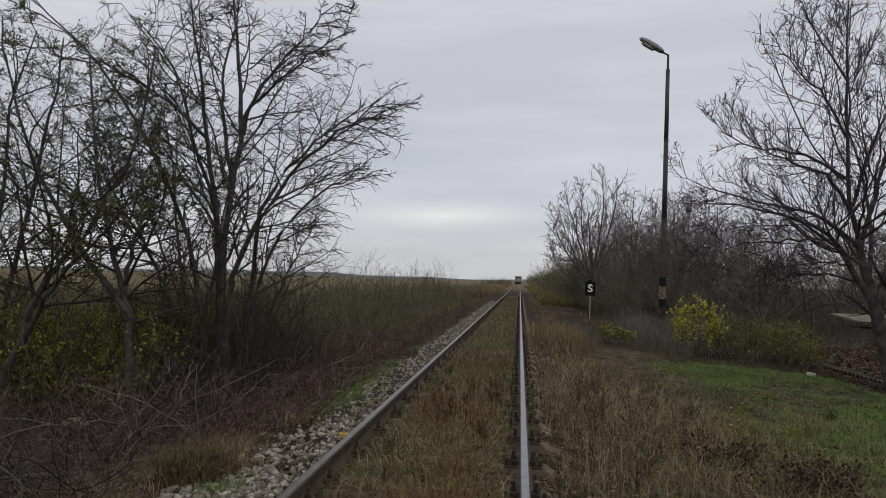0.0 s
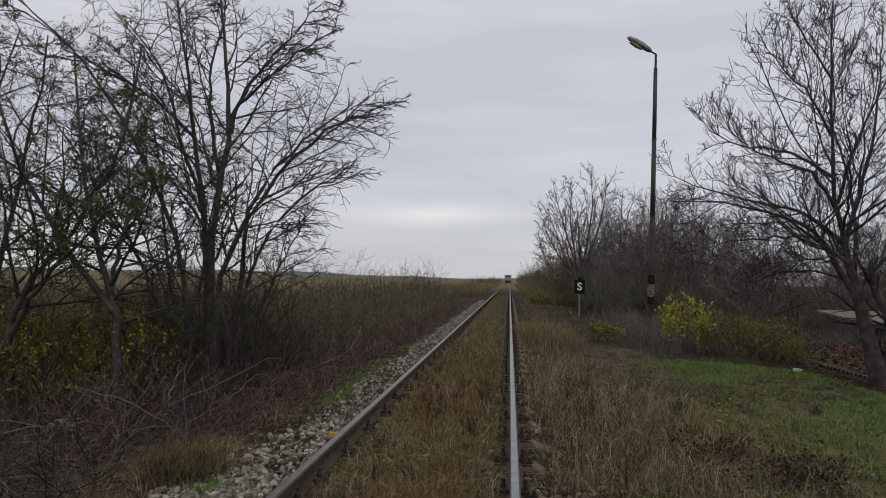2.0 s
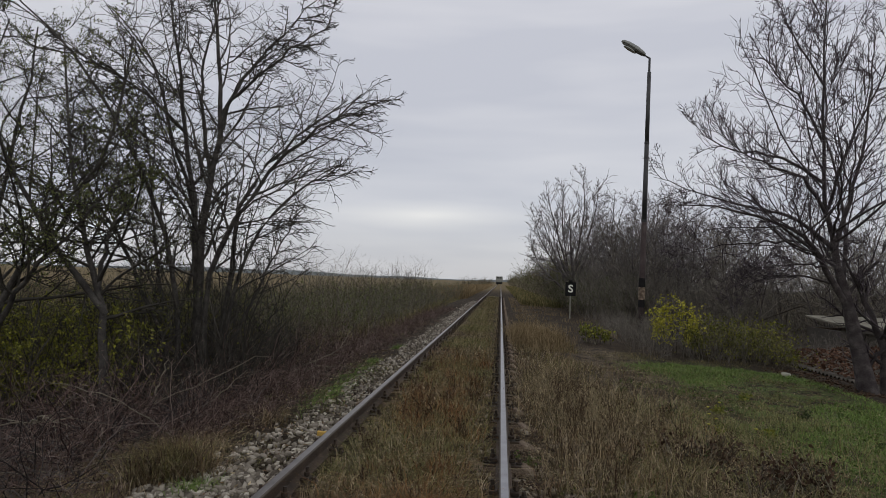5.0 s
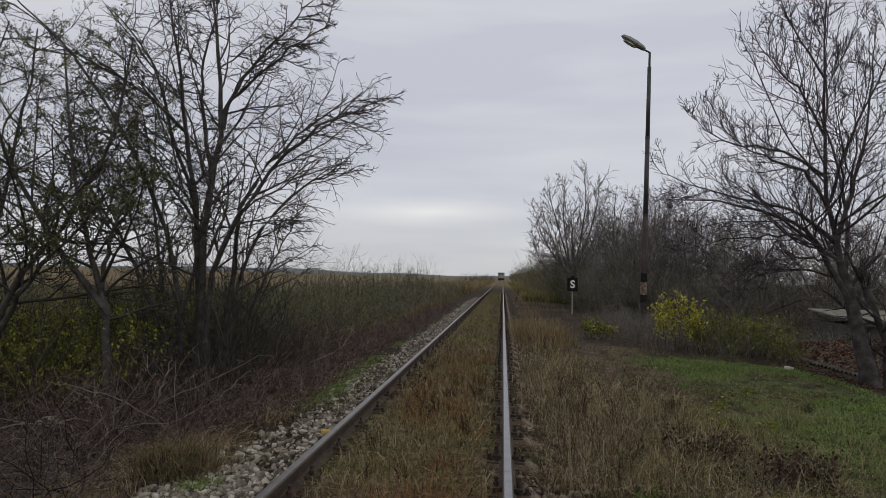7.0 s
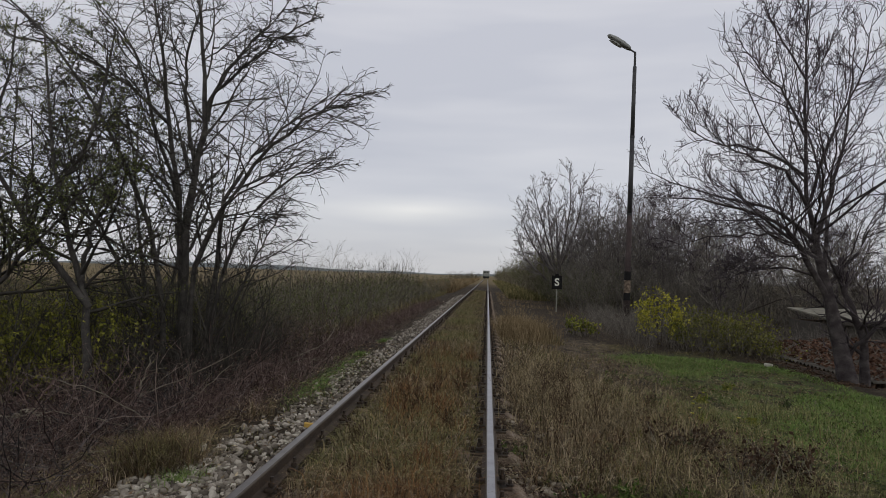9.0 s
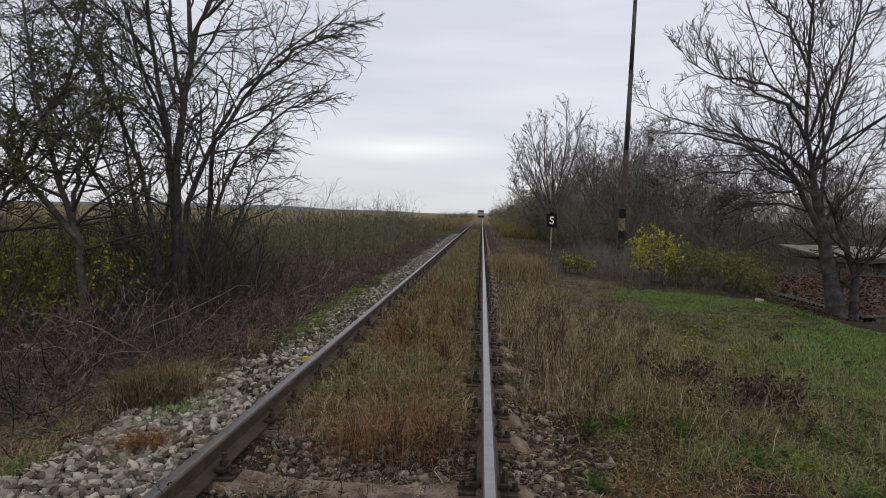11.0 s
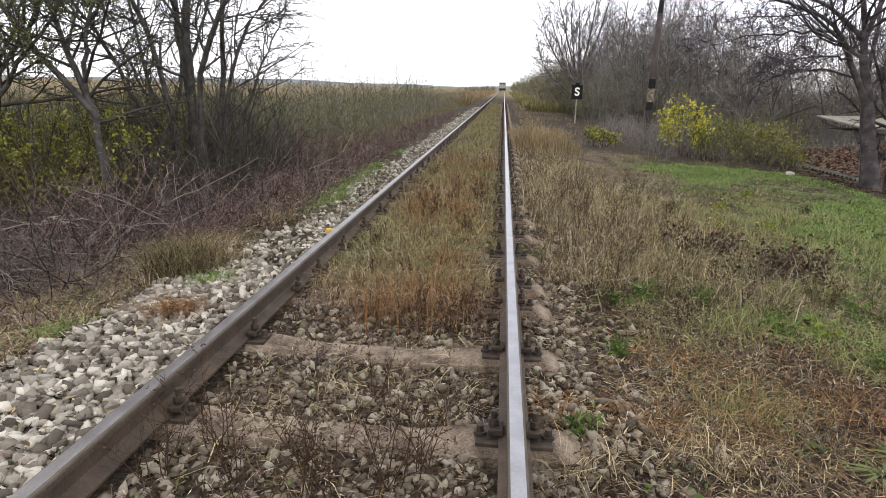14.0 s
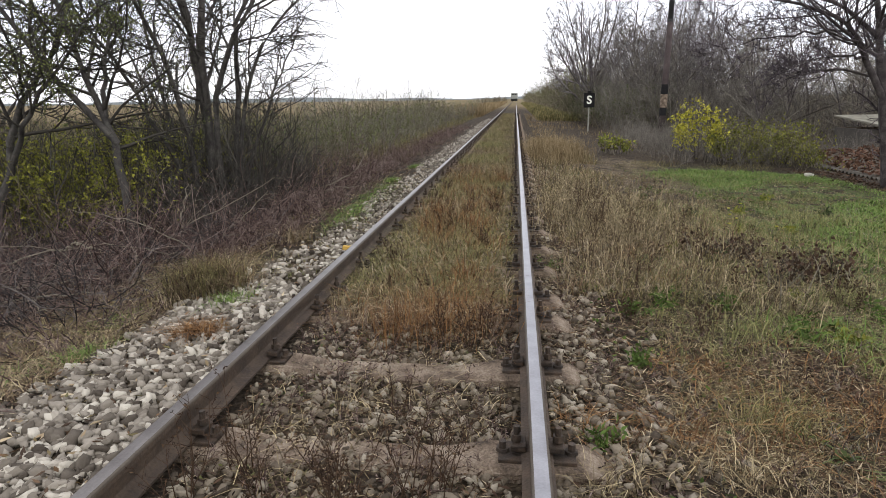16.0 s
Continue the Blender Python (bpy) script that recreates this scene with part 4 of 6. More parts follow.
# hedge on the other side
scrub("hedge_scrub", "dense dark hedge scrub by the line", 1500, lambda c: np.column_stack([4.9 + 5.5 * rng.random(c) ** 1.3, 50 + 330 * rng.random(c) ** 2.4]), 4.4, M_BRUSH_OLIVE, lean=0.26, kids=6, kids2=3, radius=0.02, leafy=(30000, 0.12, M_LEAF_OLIVE, "hedge_leaves", "dull olive leaves of the hedge by the line"))
scrub("hedge_scrub", "dense bare undergrowth behind the sign and lamp", 1600, lambda c: np.column_stack([rng.uniform(5.2, 17, c), rng.uniform(31, 48, c)]), 3.2, M_HEDGE, lean=0.3, kids=6, kids2=3, radius=0.010)
scrub("hedge_scrub", "bare undergrowth behind the low sheds", 1100, lambda c: np.column_stack([rng.uniform(8, 28, c), rng.uniform(28, 35, c)]), 2.6, M_HEDGE, lean=0.35, kids=5, kids2=4, radius=0.009)
scrub("hedge_scrub", "dark green undergrowth at the hedge foot", 500, lambda c: np.column_stack([rng.uniform(4.8, 9, c), rng.uniform(33, 50, c)]), 2.2, M_BRUSH_OLIVE, lean=0.3, kids=5, kids2=3, radius=0.009, leafy=(16000, 0.07, M_LEAF_DARK, "hedge_leaves", "dull green leaves low in the hedge"))
scrub("hedge_scrub", "dull green bramble bushes over the shed edge", 420, lambda c: np.column_stack([rng.normal(7.2, 0.75, c), rng.normal(17.6, 0.8, c)]), 0.95, M_BRUSH_OLIVE, lean=0.5, kids=5, kids2=3, radius=0.005, leafy=(5200, 0.06, M_LEAF_BUSH, "hedge_leaves", "dull yellow-green leaves over the shed edge"))
scrub("hedge_scrub", "bare brush between the two sheds", 700, lambda c: np.column_stack([rng.uniform(8.5, 16, c), rng.uniform(20.8, 22.8, c)]), 1.45, M_HEDGE, lean=0.5, kids=5, kids2=4, radius=0.006)
scrub("dry_weed_scrub", "grey-brown dry weeds round the lamp's foot", 1100, lambda c: np.column_stack([rng.uniform(4.3, 7.6, c), rng.uniform(15.8, 27, c)]), 0.8, M_HEDGE, lean=0.5, kids=4, kids2=3, radius=0.0045)


# ---- grass ----
def turf(name, label, count, region, height, width, mat, lean=0.5, curl=0.5, keep=None):
    xy = region(count)
    if keep is not None:
        xy = xy[keep(xy)]
    bare = ((xy[:, 0] - 3.0) / 0.85) ** 2 + ((xy[:, 1] - 12.6) / 2.0) ** 2 < 1
    xy = xy[~(bare & (rng.random(len(xy)) < 0.5))]
    h = height(xy) if callable(height) else np.full(len(xy), height)
    v, f = blades(xy, gz(xy[:, 0], xy[:, 1]) - 0.01, h, width, lean, curl)
    return tagged(sheet(name, v, f, mat), label, "grass", "", "stuff")


def tufts(cx, cy, sx, sy):
    """A gathering of points round given centres."""
    cx, cy = np.asarray(cx), np.asarray(cy)

    def made(c):
        i = rng.integers(0, len(cx), c)
        return np.column_stack([cx[i] + rng.normal(0, sx, c), cy[i] + rng.normal(0, sy, c)])
    return made


def patchy(scale, cut, seed):
    """Keeps the points where a smooth pattern is high."""
    ax, ay, bx, by = np.random.default_rng(seed).uniform(0, 6.28, 4)

    def keep(p):
        v = np.sin(p[:, 0] * scale + ax + 1.3 * np.sin(p[:, 1] * scale * 0.7 + bx)) + np.sin(p[:, 1] * scale * 0.8 + ay + 1.1 * np.sin(p[:, 0] * scale * 1.3 + by))
        return v + rng.normal(0, 0.35, len(p)) > cut
    return keep


between = lambda y0, y1, p=1.6: (lambda c: np.column_stack([np.clip(rng.normal(0.02, 0.34, c), -0.62, 0.6), y0 + (y1 - y0) * rng.random(c) ** p]))
turf("dry_grass", "brown dry grass and weeds between the rails", 6500, between(5.25, 60, 2.0), 0.18, 0.0055, M_DRY, 1.1, keep=patchy(2.3, 0.0, 1))
turf("dead_grass", "grey-brown dead weeds between the rails", 19000, between(4.9, 60, 2.0), 0.17, 0.0055, M_LITTER, 1.1, keep=patchy(2.1, -0.4, 41))
turf("olive_grass", "olive grass between the rails", 38000, between(5.3, 60, 2.0), 0.15, 0.0055, M_OLIVEGRASS, 1.2, keep=patchy(2.0, -0.5, 2))
turf("rust_weeds", "rust-brown wiry weeds between the rails", 620, tufts([0.05, 0.2, -0.08, 0.38], [4.75, 5.0, 4.65, 4.85], 0.15, 0.16), 0.34, 0.003, M_RUSTWEED, 1.0)
turf("rust_weeds", "brown wiry weeds along the track middle", 1700, tufts(rng.uniform(-0.4, 0.45, 26), rng.uniform(5.4, 15, 26), 0.09, 0.10), 0.27, 0.004, M_RUSTWEED, 0.8)
turf("dry_grass", "short straw litter between the near sleepers", 3500, lambda c: np.column_stack([rng.uniform(-0.6, 0.6, c), rng.uniform(2.4, 5.4, c)]), 0.09, 0.004, M_DRY, 1.5, keep=patchy(4, 0.2, 3))
turf("dry_grass", "tan dry grass beside the rail", 4600, tufts([1.45, 1.6, 1.3, 1.75, 1.5, 1.9, 2.1], [8.3, 7.2, 9.4, 8.8, 10.4, 7.9, 9.6], 0.26, 0.5), 0.32, 0.0042, M_DRY, 0.9)
turf("dead_grass", "grey-brown weeds beside the rail", 9000, lambda c: np.column_stack([1.0 + 1.5 * rng.random(c), 5.6 + 14 * rng.random(c) ** 1.3]), 0.22, 0.005, M_LITTER, 1.0, keep=patchy(2.4, -0.2, 42))
turf("olive_grass", "olive grass among the weeds beside the rail", 7000, lambda c: np.column_stack([1.1 + 1.5 * rng.random(c), 5.6 + 14 * rng.random(c) ** 1.3]), 0.2, 0.005, M_OLIVEGRASS, 1.0, keep=patchy(2.0, 0.0, 43))
turf("straw_tufts", "curled rust-straw tufts between the rails", 1300, tufts(rng.uniform(-0.45, 0.5, 30), 5.0 + 11 * rng.random(30) ** 1.4, 0.11, 0.13), 0.25, 0.004, M_RUSTWEED, 1.2, 0.8)
turf("straw_tufts", "pale curled straw tufts between the rails", 1500, tufts(rng.uniform(-0.5, 0.5, 26), 5.2 + 13 * rng.random(26) ** 1.4, 0.10, 0.13), 0.22, 0.004, M_DRY, 1.3, 0.8)
turf("straw_tufts", "pale straw tufts in the verge", 3200, tufts(1.15 + 1.9 * rng.random(34), 5.4 + 7 * rng.random(34), 0.14, 0.16), 0.30, 0.004, M_DRY, 1.1, 0.8)
turf("straw_tufts", "rust-brown straw tufts in the verge", 1300, tufts(1.2 + 2.6 * rng.random(22), 3.3 + 6 * rng.random(22), 0.16, 0.13), 0.17, 0.004, M_RUSTWEED, 1.5, 0.8)
turf("straw_tufts", "flattened hay lying on the near verge", 9000, lambda c: np.column_stack([1.5 + 2.0 * rng.random(c), 2.7 + 3.2 * rng.random(c)]), 0.07, 0.003, M_DRY, 2.8, keep=patchy(3.0, -0.1, 63))
turf("tan_grass", "pale tan reed grass clump by the line", 7000, tufts([1.6, 1.9, 1.5], [16.5, 17.6, 18.6], 0.28, 0.7), 0.5, 0.007, M_TAN, 0.5)
turf("tan_grass", "tan dry grass towards the sign", 7000, lambda c: np.column_stack([rng.uniform(1.4, 4.6, c), 20 + 40 * rng.random(c) ** 1.3]), 0.30, 0.009, M_TAN, 1.0, keep=patchy(1.3, 0.3, 4))
turf("dry_grass", "matted dry grass right of the track", 26000, lambda c: np.column_stack([1.05 + 3.0 * rng.random(c), 2.6 + 14 * rng.random(c) ** 1.5]), 0.075, 0.0033, M_DRY, 1.4, keep=lambda p: patchy(2.6, 0.0, 5)(p) & ((p[:, 0] > 1.55 + 0.25 * np.sin(p[:, 1] * 3)) | (p[:, 1] > 5.6) | (rng.random(len(p)) < 0.12)))
turf("dead_grass", "grey-brown dead grass mixed through the verge", 26000, lambda c: np.column_stack([1.0 + 4.2 * rng.random(c), 2.6 + 12 * rng.random(c) ** 1.5]), 0.075, 0.0038, M_LITTER, 1.5, keep=patchy(2.4, -0.2, 25))
turf("dry_grass", "thin dry stalks in the verge", 2500, lambda c: np.column_stack([1.3 + 3.2 * rng.random(c), 3.2 + 13 * rng.random(c)]), 0.36, 0.004, M_TAN, 0.8, keep=lambda p: patchy(1.6, 0.2, 15)(p) & (p[:, 1] > 4.5))
turf("olive_grass", "olive grass right of the track", 40000, lambda c: np.column_stack([1.5 + 5.0 * rng.random(c), 2.8 + 14 * rng.random(c) ** 1.3]), 0.08, 0.0042, M_OLIVEGRASS, 1.3, keep=patchy(2.9, 0.35, 6))
turf("green_grass", "fresh green grass on the verge", 85000, lambda c: np.column_stack([2.3 + 4.6 * rng.random(c), 3.5 + 11.5 * rng.random(c) ** 1.1]), 0.085, 0.0075, M_GREEN, 1.0, keep=lambda p: patchy(1.3, -0.5, 7)(p) & (p[:, 0] + rng.normal(0, 0.35, len(p)) > 3.3 + 0.03 * p[:, 1] + 0.35 * np.sin(p[:, 1] * 1.7) + 0.6 * np.clip(8.5 - p[:, 1], 0, 5)))
turf("sage_grass", "pale sage-green grass mixed through the verge", 24000, lambda c: np.column_stack([1.5 + 4.0 * rng.random(c), 4.4 + 7.5 * rng.random(c) ** 1.2]), 0.11, 0.0042, M_SAGEGRASS, 1.2, keep=patchy(2.2, 0.1, 61))
turf("sage_grass", "taller sage-green grass tufts in the verge", 5500, tufts(rng.uniform(1.8, 4.6, 50), rng.uniform(4.6, 9.5, 50), 0.13, 0.12), 0.19, 0.004, M_SAGEGRASS, 0.9)
turf("sage_grass", "sage-green grass patches between the rails", 22000, between(5.6, 34, 1.6), 0.15, 0.005, M_SAGEGRASS, 1.1, keep=patchy(1.7, 0.1, 62))
turf("green_grass", "green grass strip on the ballast edge", 1700, tufts([-1.5, -1.55, -1.45, -1.6], [9.2, 10.2, 8.6, 11.0], 0.13, 0.45), 0.07, 0.006, M_GREEN, 1.2)
turf("green_grass", "green tufts along the ballast edge", 1300, tufts([-1.95, -1.45, -2.2, -1.6, -1.55, -2.3], [4.3, 5.25, 5.0, 12.2, 14.5, 4.0], 0.07, 0.10), 0.11, 0.005, M_GREEN, 0.9)
turf("olive_grass", "grass along the foot of the brambles", 11000, lambda c: np.column_stack([rng.normal(-2.45, 0.3, c), 3.0 + 22 * rng.random(c) ** 1.7]), 0.13, 0.005, M_OLIVEGRASS, 1.4, keep=patchy(2.2, 0.4, 8))
turf("sage_grass", "thin moss-green grass among the shoulder stones", 3000, lambda c: np.column_stack([-1.0 - 1.0 * rng.random(c), 5.0 + 7.5 * rng.random(c)]), 0.06, 0.005, M_SAGEGRASS, 1.3, keep=patchy(2.9, 0.1, 72))
turf("dry_grass", "dry grass tuft on the ballast shoulder", 1000, tufts([-1.88, -1.72, -1.95], [5.55, 5.65, 5.8], 0.11, 0.10), 0.30, 0.004, M_OLIVEGRASS, 0.9)
turf("dead_grass", "dark dead stalks in the shoulder tuft", 700, tufts([-1.88, -1.7, -2.0], [5.5, 5.62, 5.85], 0.11, 0.10), 0.34, 0.004, M_WEEDDARK, 0.8)
turf("dry_grass", "dead brown grass in the shoulder tuft", 1500, tufts([-1.85, -1.62, -1.75, -1.9], [5.5, 5.6, 7.4, 6.2], 0.13, 0.12), 0.24, 0.0035, M_LITTER, 1.1)
turf("rust_weeds", "rust-coloured dead fern tuft on the ballast", 500, tufts([-1.35], [4.6], 0.07, 0.05), 0.13, 0.004, M_RUSTWEED, 1.4)
turf("dry_grass", "dry straw along the brush edge", 9000, lambda c: np.column_stack([rng.uniform(-4.5, -1.9, c), rng.uniform(3.0, 6.5, c)]), 0.12, 0.0045, M_DRY, 1.6, keep=patchy(1.8, -0.2, 9))
turf("dry_grass", "long flattened straw along the brush edge", 3600, lambda c: np.column_stack([rng.uniform(-4.0, -1.8, c), rng.uniform(3.0, 6.6, c)]), 0.075, 0.0045, M_DRY, 3.6, keep=patchy(2.3, -0.4, 51))
turf("dead_grass", "dark dead stalks along the brush edge", 12000, lambda c: np.column_stack([rng.uniform(-4.2, -1.85, c), rng.uniform(3.0, 7.5, c)]), 0.13, 0.005, M_LITTER, 1.7)
turf("olive_grass", "rough olive grass among the scrub", 18000, lambda c: np.column_stack([rng.uniform(-14, -3, c), 9 + 50 * rng.random(c) ** 1.3]), 0.55, 0.012, M_OLIVEGRASS, 0.5)
turf("olive_grass", "rough weedy growth over the neglected field", 14000, lambda c: np.column_stack([-8 - 45 * rng.random(c), 18 + 50 * rng.random(c)]), 0.8, 0.03, M_OLIVEGRASS, 0.5)
turf("tan_grass", "tan tall grass beyond the scrub by the line", 22000, lambda c: np.column_stack([-2.6 - 12 * rng.random(c) ** 1.4, 60 + 190 * rng.random(c) ** 1.5]), 1.2, 0.05, M_TAN, 0.35)
turf("tan_grass", "dry tall grass on the far track side", 7000, lambda c: np.column_stack([2.2 + 3 * rng.random(c), 45 + 150 * rng.random(c) ** 1.6]), 0.7, 0.03, M_OLIVEGRASS, 0.5)

turf("grass_tuft", "olive grass tuft in the dead verge", 420, tufts([1.81, 1.95], [3.82, 3.95], 0.12, 0.10), 0.14, 0.0038, M_OLIVEGRASS, 1.0)
turf("grass_tuft", "straw-coloured grass tuft in the verge", 210, tufts([1.5, 1.62, 1.75], [3.42, 3.36, 3.5], 0.10, 0.07), 0.15, 0.0035, M_DRY, 1.0)
turf("grass_tuft", "straw tuft beside the rail", 150, tufts([1.0, 1.1], [3.22, 3.3], 0.05, 0.06), 0.15, 0.0035, M_DRY, 1.1)
turf("grass_tuft", "green grass tufts in the verge", 260, tufts([2.93, 2.52, 2.75, 3.1], [4.6, 5.1, 4.9, 5.0], 0.14, 0.13), 0.17, 0.006, M_GREEN, 1.1)
turf("rust_weeds", "rust-red dead stalks in the verge", 420, tufts([1.56, 1.65, 0.98, 1.4], [3.62, 4.5, 3.7, 3.72], 0.12, 0.05), 0.09, 0.004, M_RUSTWEED, 2.6)
turf("rust_weeds", "brown dead stalks among the grass", 380, tufts([2.31, 2.1, 2.6], [3.96, 4.15, 4.0], 0.16, 0.12), 0.12, 0.0035, M_RUSTWEED, 1.7)


def litter(name, label, count, region, size, mat, flat=0.25, keep=None, aspect=0.3):
    """Bits of stalk and leaf lying about on the ground."""
    xy = region(count)
    if keep is not None:
        xy = xy[keep(xy)]
    v, f = leaves(np.column_stack([xy, np.zeros(len(xy))]), size, 0.0, aspect)
    v[:, 2] = v[:, 2] * flat + np.repeat(gz(xy[:, 0], xy[:, 1]) + 0.012 + 0.02 * rng.random(len(xy)), 4)
    return tagged(sheet(name, v, f, mat), label, "litter", "", "stuff")


litter("plant_litter", "dead stalks and leaf bits on the verge", 52000, lambda c: np.column_stack([0.85 + 5.5 * rng.random(c) ** 1.2, 2.4 + 12 * rng.random(c) ** 1.5]), 0.06, M_LITTER, 0.4, aspect=0.12)
litter("plant_litter", "dead stalks and leaf bits between the rails", 9000, lambda c: np.column_stack([rng.uniform(-0.66, 0.66, c), 2.3 + 13 * rng.random(c) ** 1.6]), 0.05, M_LITTER, 0.45, aspect=0.12)
litter("plant_litter", "brown stalk litter under the brush", 9000, lambda c: np.column_stack([rng.uniform(-6, -1.9, c), 2.6 + 8 * rng.random(c)]), 0.08, M_LEAF_BROWN, 0.6, aspect=0.15)
litter("plant_litter", "dead leaves and stalks strewn on the ballast", 2600, lambda c: np.column_stack([-0.9 - 1.2 * rng.random(c), 2.4 + 12 * rng.random(c) ** 1.4]), 0.06, M_LITTER, 0.6, aspect=0.3)
litter("low_green_weeds", "low green clover and weeds in the verge", 15000, lambda c: np.column_stack([1.2 + 5 * rng.random(c), 2.6 + 11 * rng.random(c) ** 1.3]), 0.04, M_WEED_GREEN, 0.8, patchy(2.6, 0.75, 21), 0.6)
litter("low_green_weeds", "low green weeds between the rails", 3500, lambda c: np.column_stack([rng.uniform(-0.6, 0.6, c), 2.6 + 14 * rng.random(c) ** 1.3]), 0.024, M_LEAF_OLIVE, 0.8, patchy(3.2, 0.4, 22), 0.6)

litter("plant_litter", "brown fallen leaves along the shed edge", 1500, lambda c: np.column_stack([rng.normal(7.25, 0.3, c), rng.uniform(12.3, 15.8, c)]), 0.06, M_LEAF_BROWN, 0.5, aspect=0.6)
litter("plant_litter", "dark rotted litter over the near verge", 7000, lambda c: np.column_stack([0.85 + 2.0 * rng.random(c), 2.5 + 3.6 * rng.random(c)]), 0.045, M_LEAF_BROWN, 0.5, patchy(3.4, -0.2, 31), 0.35)
litter("plant_litter", "dark rotted litter between the near sleepers", 3500, lambda c: np.column_stack([rng.uniform(-0.66, 0.66, c), 2.4 + 3.2 * rng.random(c)]), 0.04, M_LEAF_BROWN, 0.6, patchy(4.0, -0.3, 32), 0.3)

# ---- ballast ----
ICO = bmesh.new()
bmesh.ops.create_cube(ICO, size=1.5)
bmesh.ops.triangulate(ICO, faces=ICO.faces)
ICO_V = np.array([v.co[:] for v in ICO.verts])
ICO_F = np.array([[v.index for v in f.verts] for f in ICO.faces])
ICO.free()


BALL = bmesh.new()
bmesh.ops.create_icosphere(BALL, subdivisions=1, radius=1.0)
BALL_V = np.array([v.co[:] for v in BALL.verts])
BALL_V = np.sign(BALL_V) * np.abs(BALL_V) ** 0.5 * 0.86
BALL_F = np.array([[v.index for v in f.verts] for f in BALL.faces])
BALL.free()


def stones(xy, size, lift=0.2, near=False):
    m = len(xy)
    shape_v, shape_f = (BALL_V, BALL_F) if near else (ICO_V, ICO_F)
    k = len(shape_v)
    sc = size * rng.uniform(0.4, 1.45, (m, 1, 1)) * rng.uniform(0.55, 1.3, (m, 1, 3)) * np.array([1, 1, 0.7])
    V = shape_v[None] * sc * (rng.uniform(0.8, 1.12, (m, k, 1)) if near else rng.uniform(0.45, 1.25, (m, k, 1))) * rng.uniform(0.8, 1.15, (m, k, 3))
    V[..., 0] += V[..., 1] * rng.normal(0, 0.35, (m, 1))
    V[..., 2] += V[..., 0] * rng.normal(0, 0.25, (m, 1))
    a, c = rng.uniform(0, 6.28, m), rng.normal(0, 0.8, m)
    ca, sa, cc, sc2 = np.cos(a)[:, None], np.sin(a)[:, None], np.cos(c)[:, None], np.sin(c)[:, None]
    x, y, z = V[..., 0], V[..., 1] * cc - V[..., 2] * sc2, V[..., 1] * sc2 + V[..., 2] * cc
    V = np.stack([x * ca - y * sa, x * sa + y * ca, z], -1)
    z0 = gz(xy[:, 0], xy[:, 1]) + size * lift + rng.uniform(-0.2, 0.5, m) * size
    V = V + np.column_stack([xy, z0])[:, None]
    F = shape_f[None] + (np.arange(m) * k)[:, None, None]
    return V.reshape(-1, 3), F.reshape(-1, 3)


def shoulder(c):
    y = 2.2 + 45 * rng.random(c) ** 2.2
    wide = (0.95 + 0.14 * np.sin(y * 1.3) + 0.08 * np.sin(y * 4.1)) * (1 - 0.36 * step(y, 4.5, 6.0))
    edge = np.where(rng.random(c) < 0.07, 1.35, 1.0)
    return np.column_stack([-0.86 - wide * edge * rng.random(c) ** 1.1, y])


far_sh = shoulder(10000)
far_sh = far_sh[(far_sh[:, 1] < 5.0) | (far_sh[:, 1] > 9.5) | patchy(3.1, -0.9, 71)(far_sh) | (far_sh[:, 0] > -1.15)]
sh = np.concatenate([far_sh, np.column_stack([-0.86 - 1.0 * rng.random(2600) ** 1.1, 2.3 + 3.4 * rng.random(2600)]), np.column_stack([-0.86 - 1.0 * rng.random(3000) ** 1.1, -7 + 9.3 * rng.random(3000)])])
near_sh = (sh[:, 1] < 4.3) & (sh[:, 1] > 2.6) & (sh[:, 0] > -1.75)
take = np.flatnonzero(near_sh)[:300]
rest = np.ones(len(sh), bool)
rest[take] = False
close = rest & (sh[:, 1] > 2.2) & (sh[:, 1] < 7.5)
v, f = join([stones(sh[rest & ~close], 0.026), stones(sh[close], 0.029, near=True)])
ballast = tagged(sheet("ballast_stones", v, f, M_BALLAST), "loose pale limestone ballast along the rail", "ballast", "", "stuff")
KINDS = []
for _ in range(12):
    v, f = stones(np.array([[-1.2, 3.0]]), 0.028, near=True)
    KINDS.append(sheet("stone", v - v.mean(0), f, M_STONE_OBJ))
for i, k in enumerate(take):
    o = KINDS[i] if i < 12 else new("stone", KINDS[i % 12].data)
    o.parent = ballast
    o.location = (sh[k, 0], sh[k, 1], float(gz(*sh[k])) + 0.008 + 0.012 * rng.random())
    o.rotation_euler = (0, 0, rng.uniform(0, 6.28))
    o.scale = (rng.uniform(0.75, 1.2),) * 3
v, f = stones(np.column_stack([rng.uniform(-0.68, 0.68, 4800), 2.2 + 6 * rng.random(4800) ** 1.5]), 0.023, 0.1, near=True)
tagged(sheet("ballast_stones", v, f, M_DIRTSTONE), "dirty brown ballast between the sleepers", "ballast", "", "stuff")
v, f = join([stones(np.column_stack([0.85 + 0.75 * rng.random(1500) ** 1.5, 2.4 + 22 * rng.random(1500) ** 2.0]), 0.026, 0.0), stones(np.column_stack([0.84 + 0.5 * rng.random(900) ** 1.5, 2.6 + 3.2 * rng.random(900)]), 0.024, 0.35, near=True)])
tagged(sheet("ballast_stones", v, f, M_DIRTSTONE), "scattered grey ballast beside the rail", "ballast", "", "stuff")


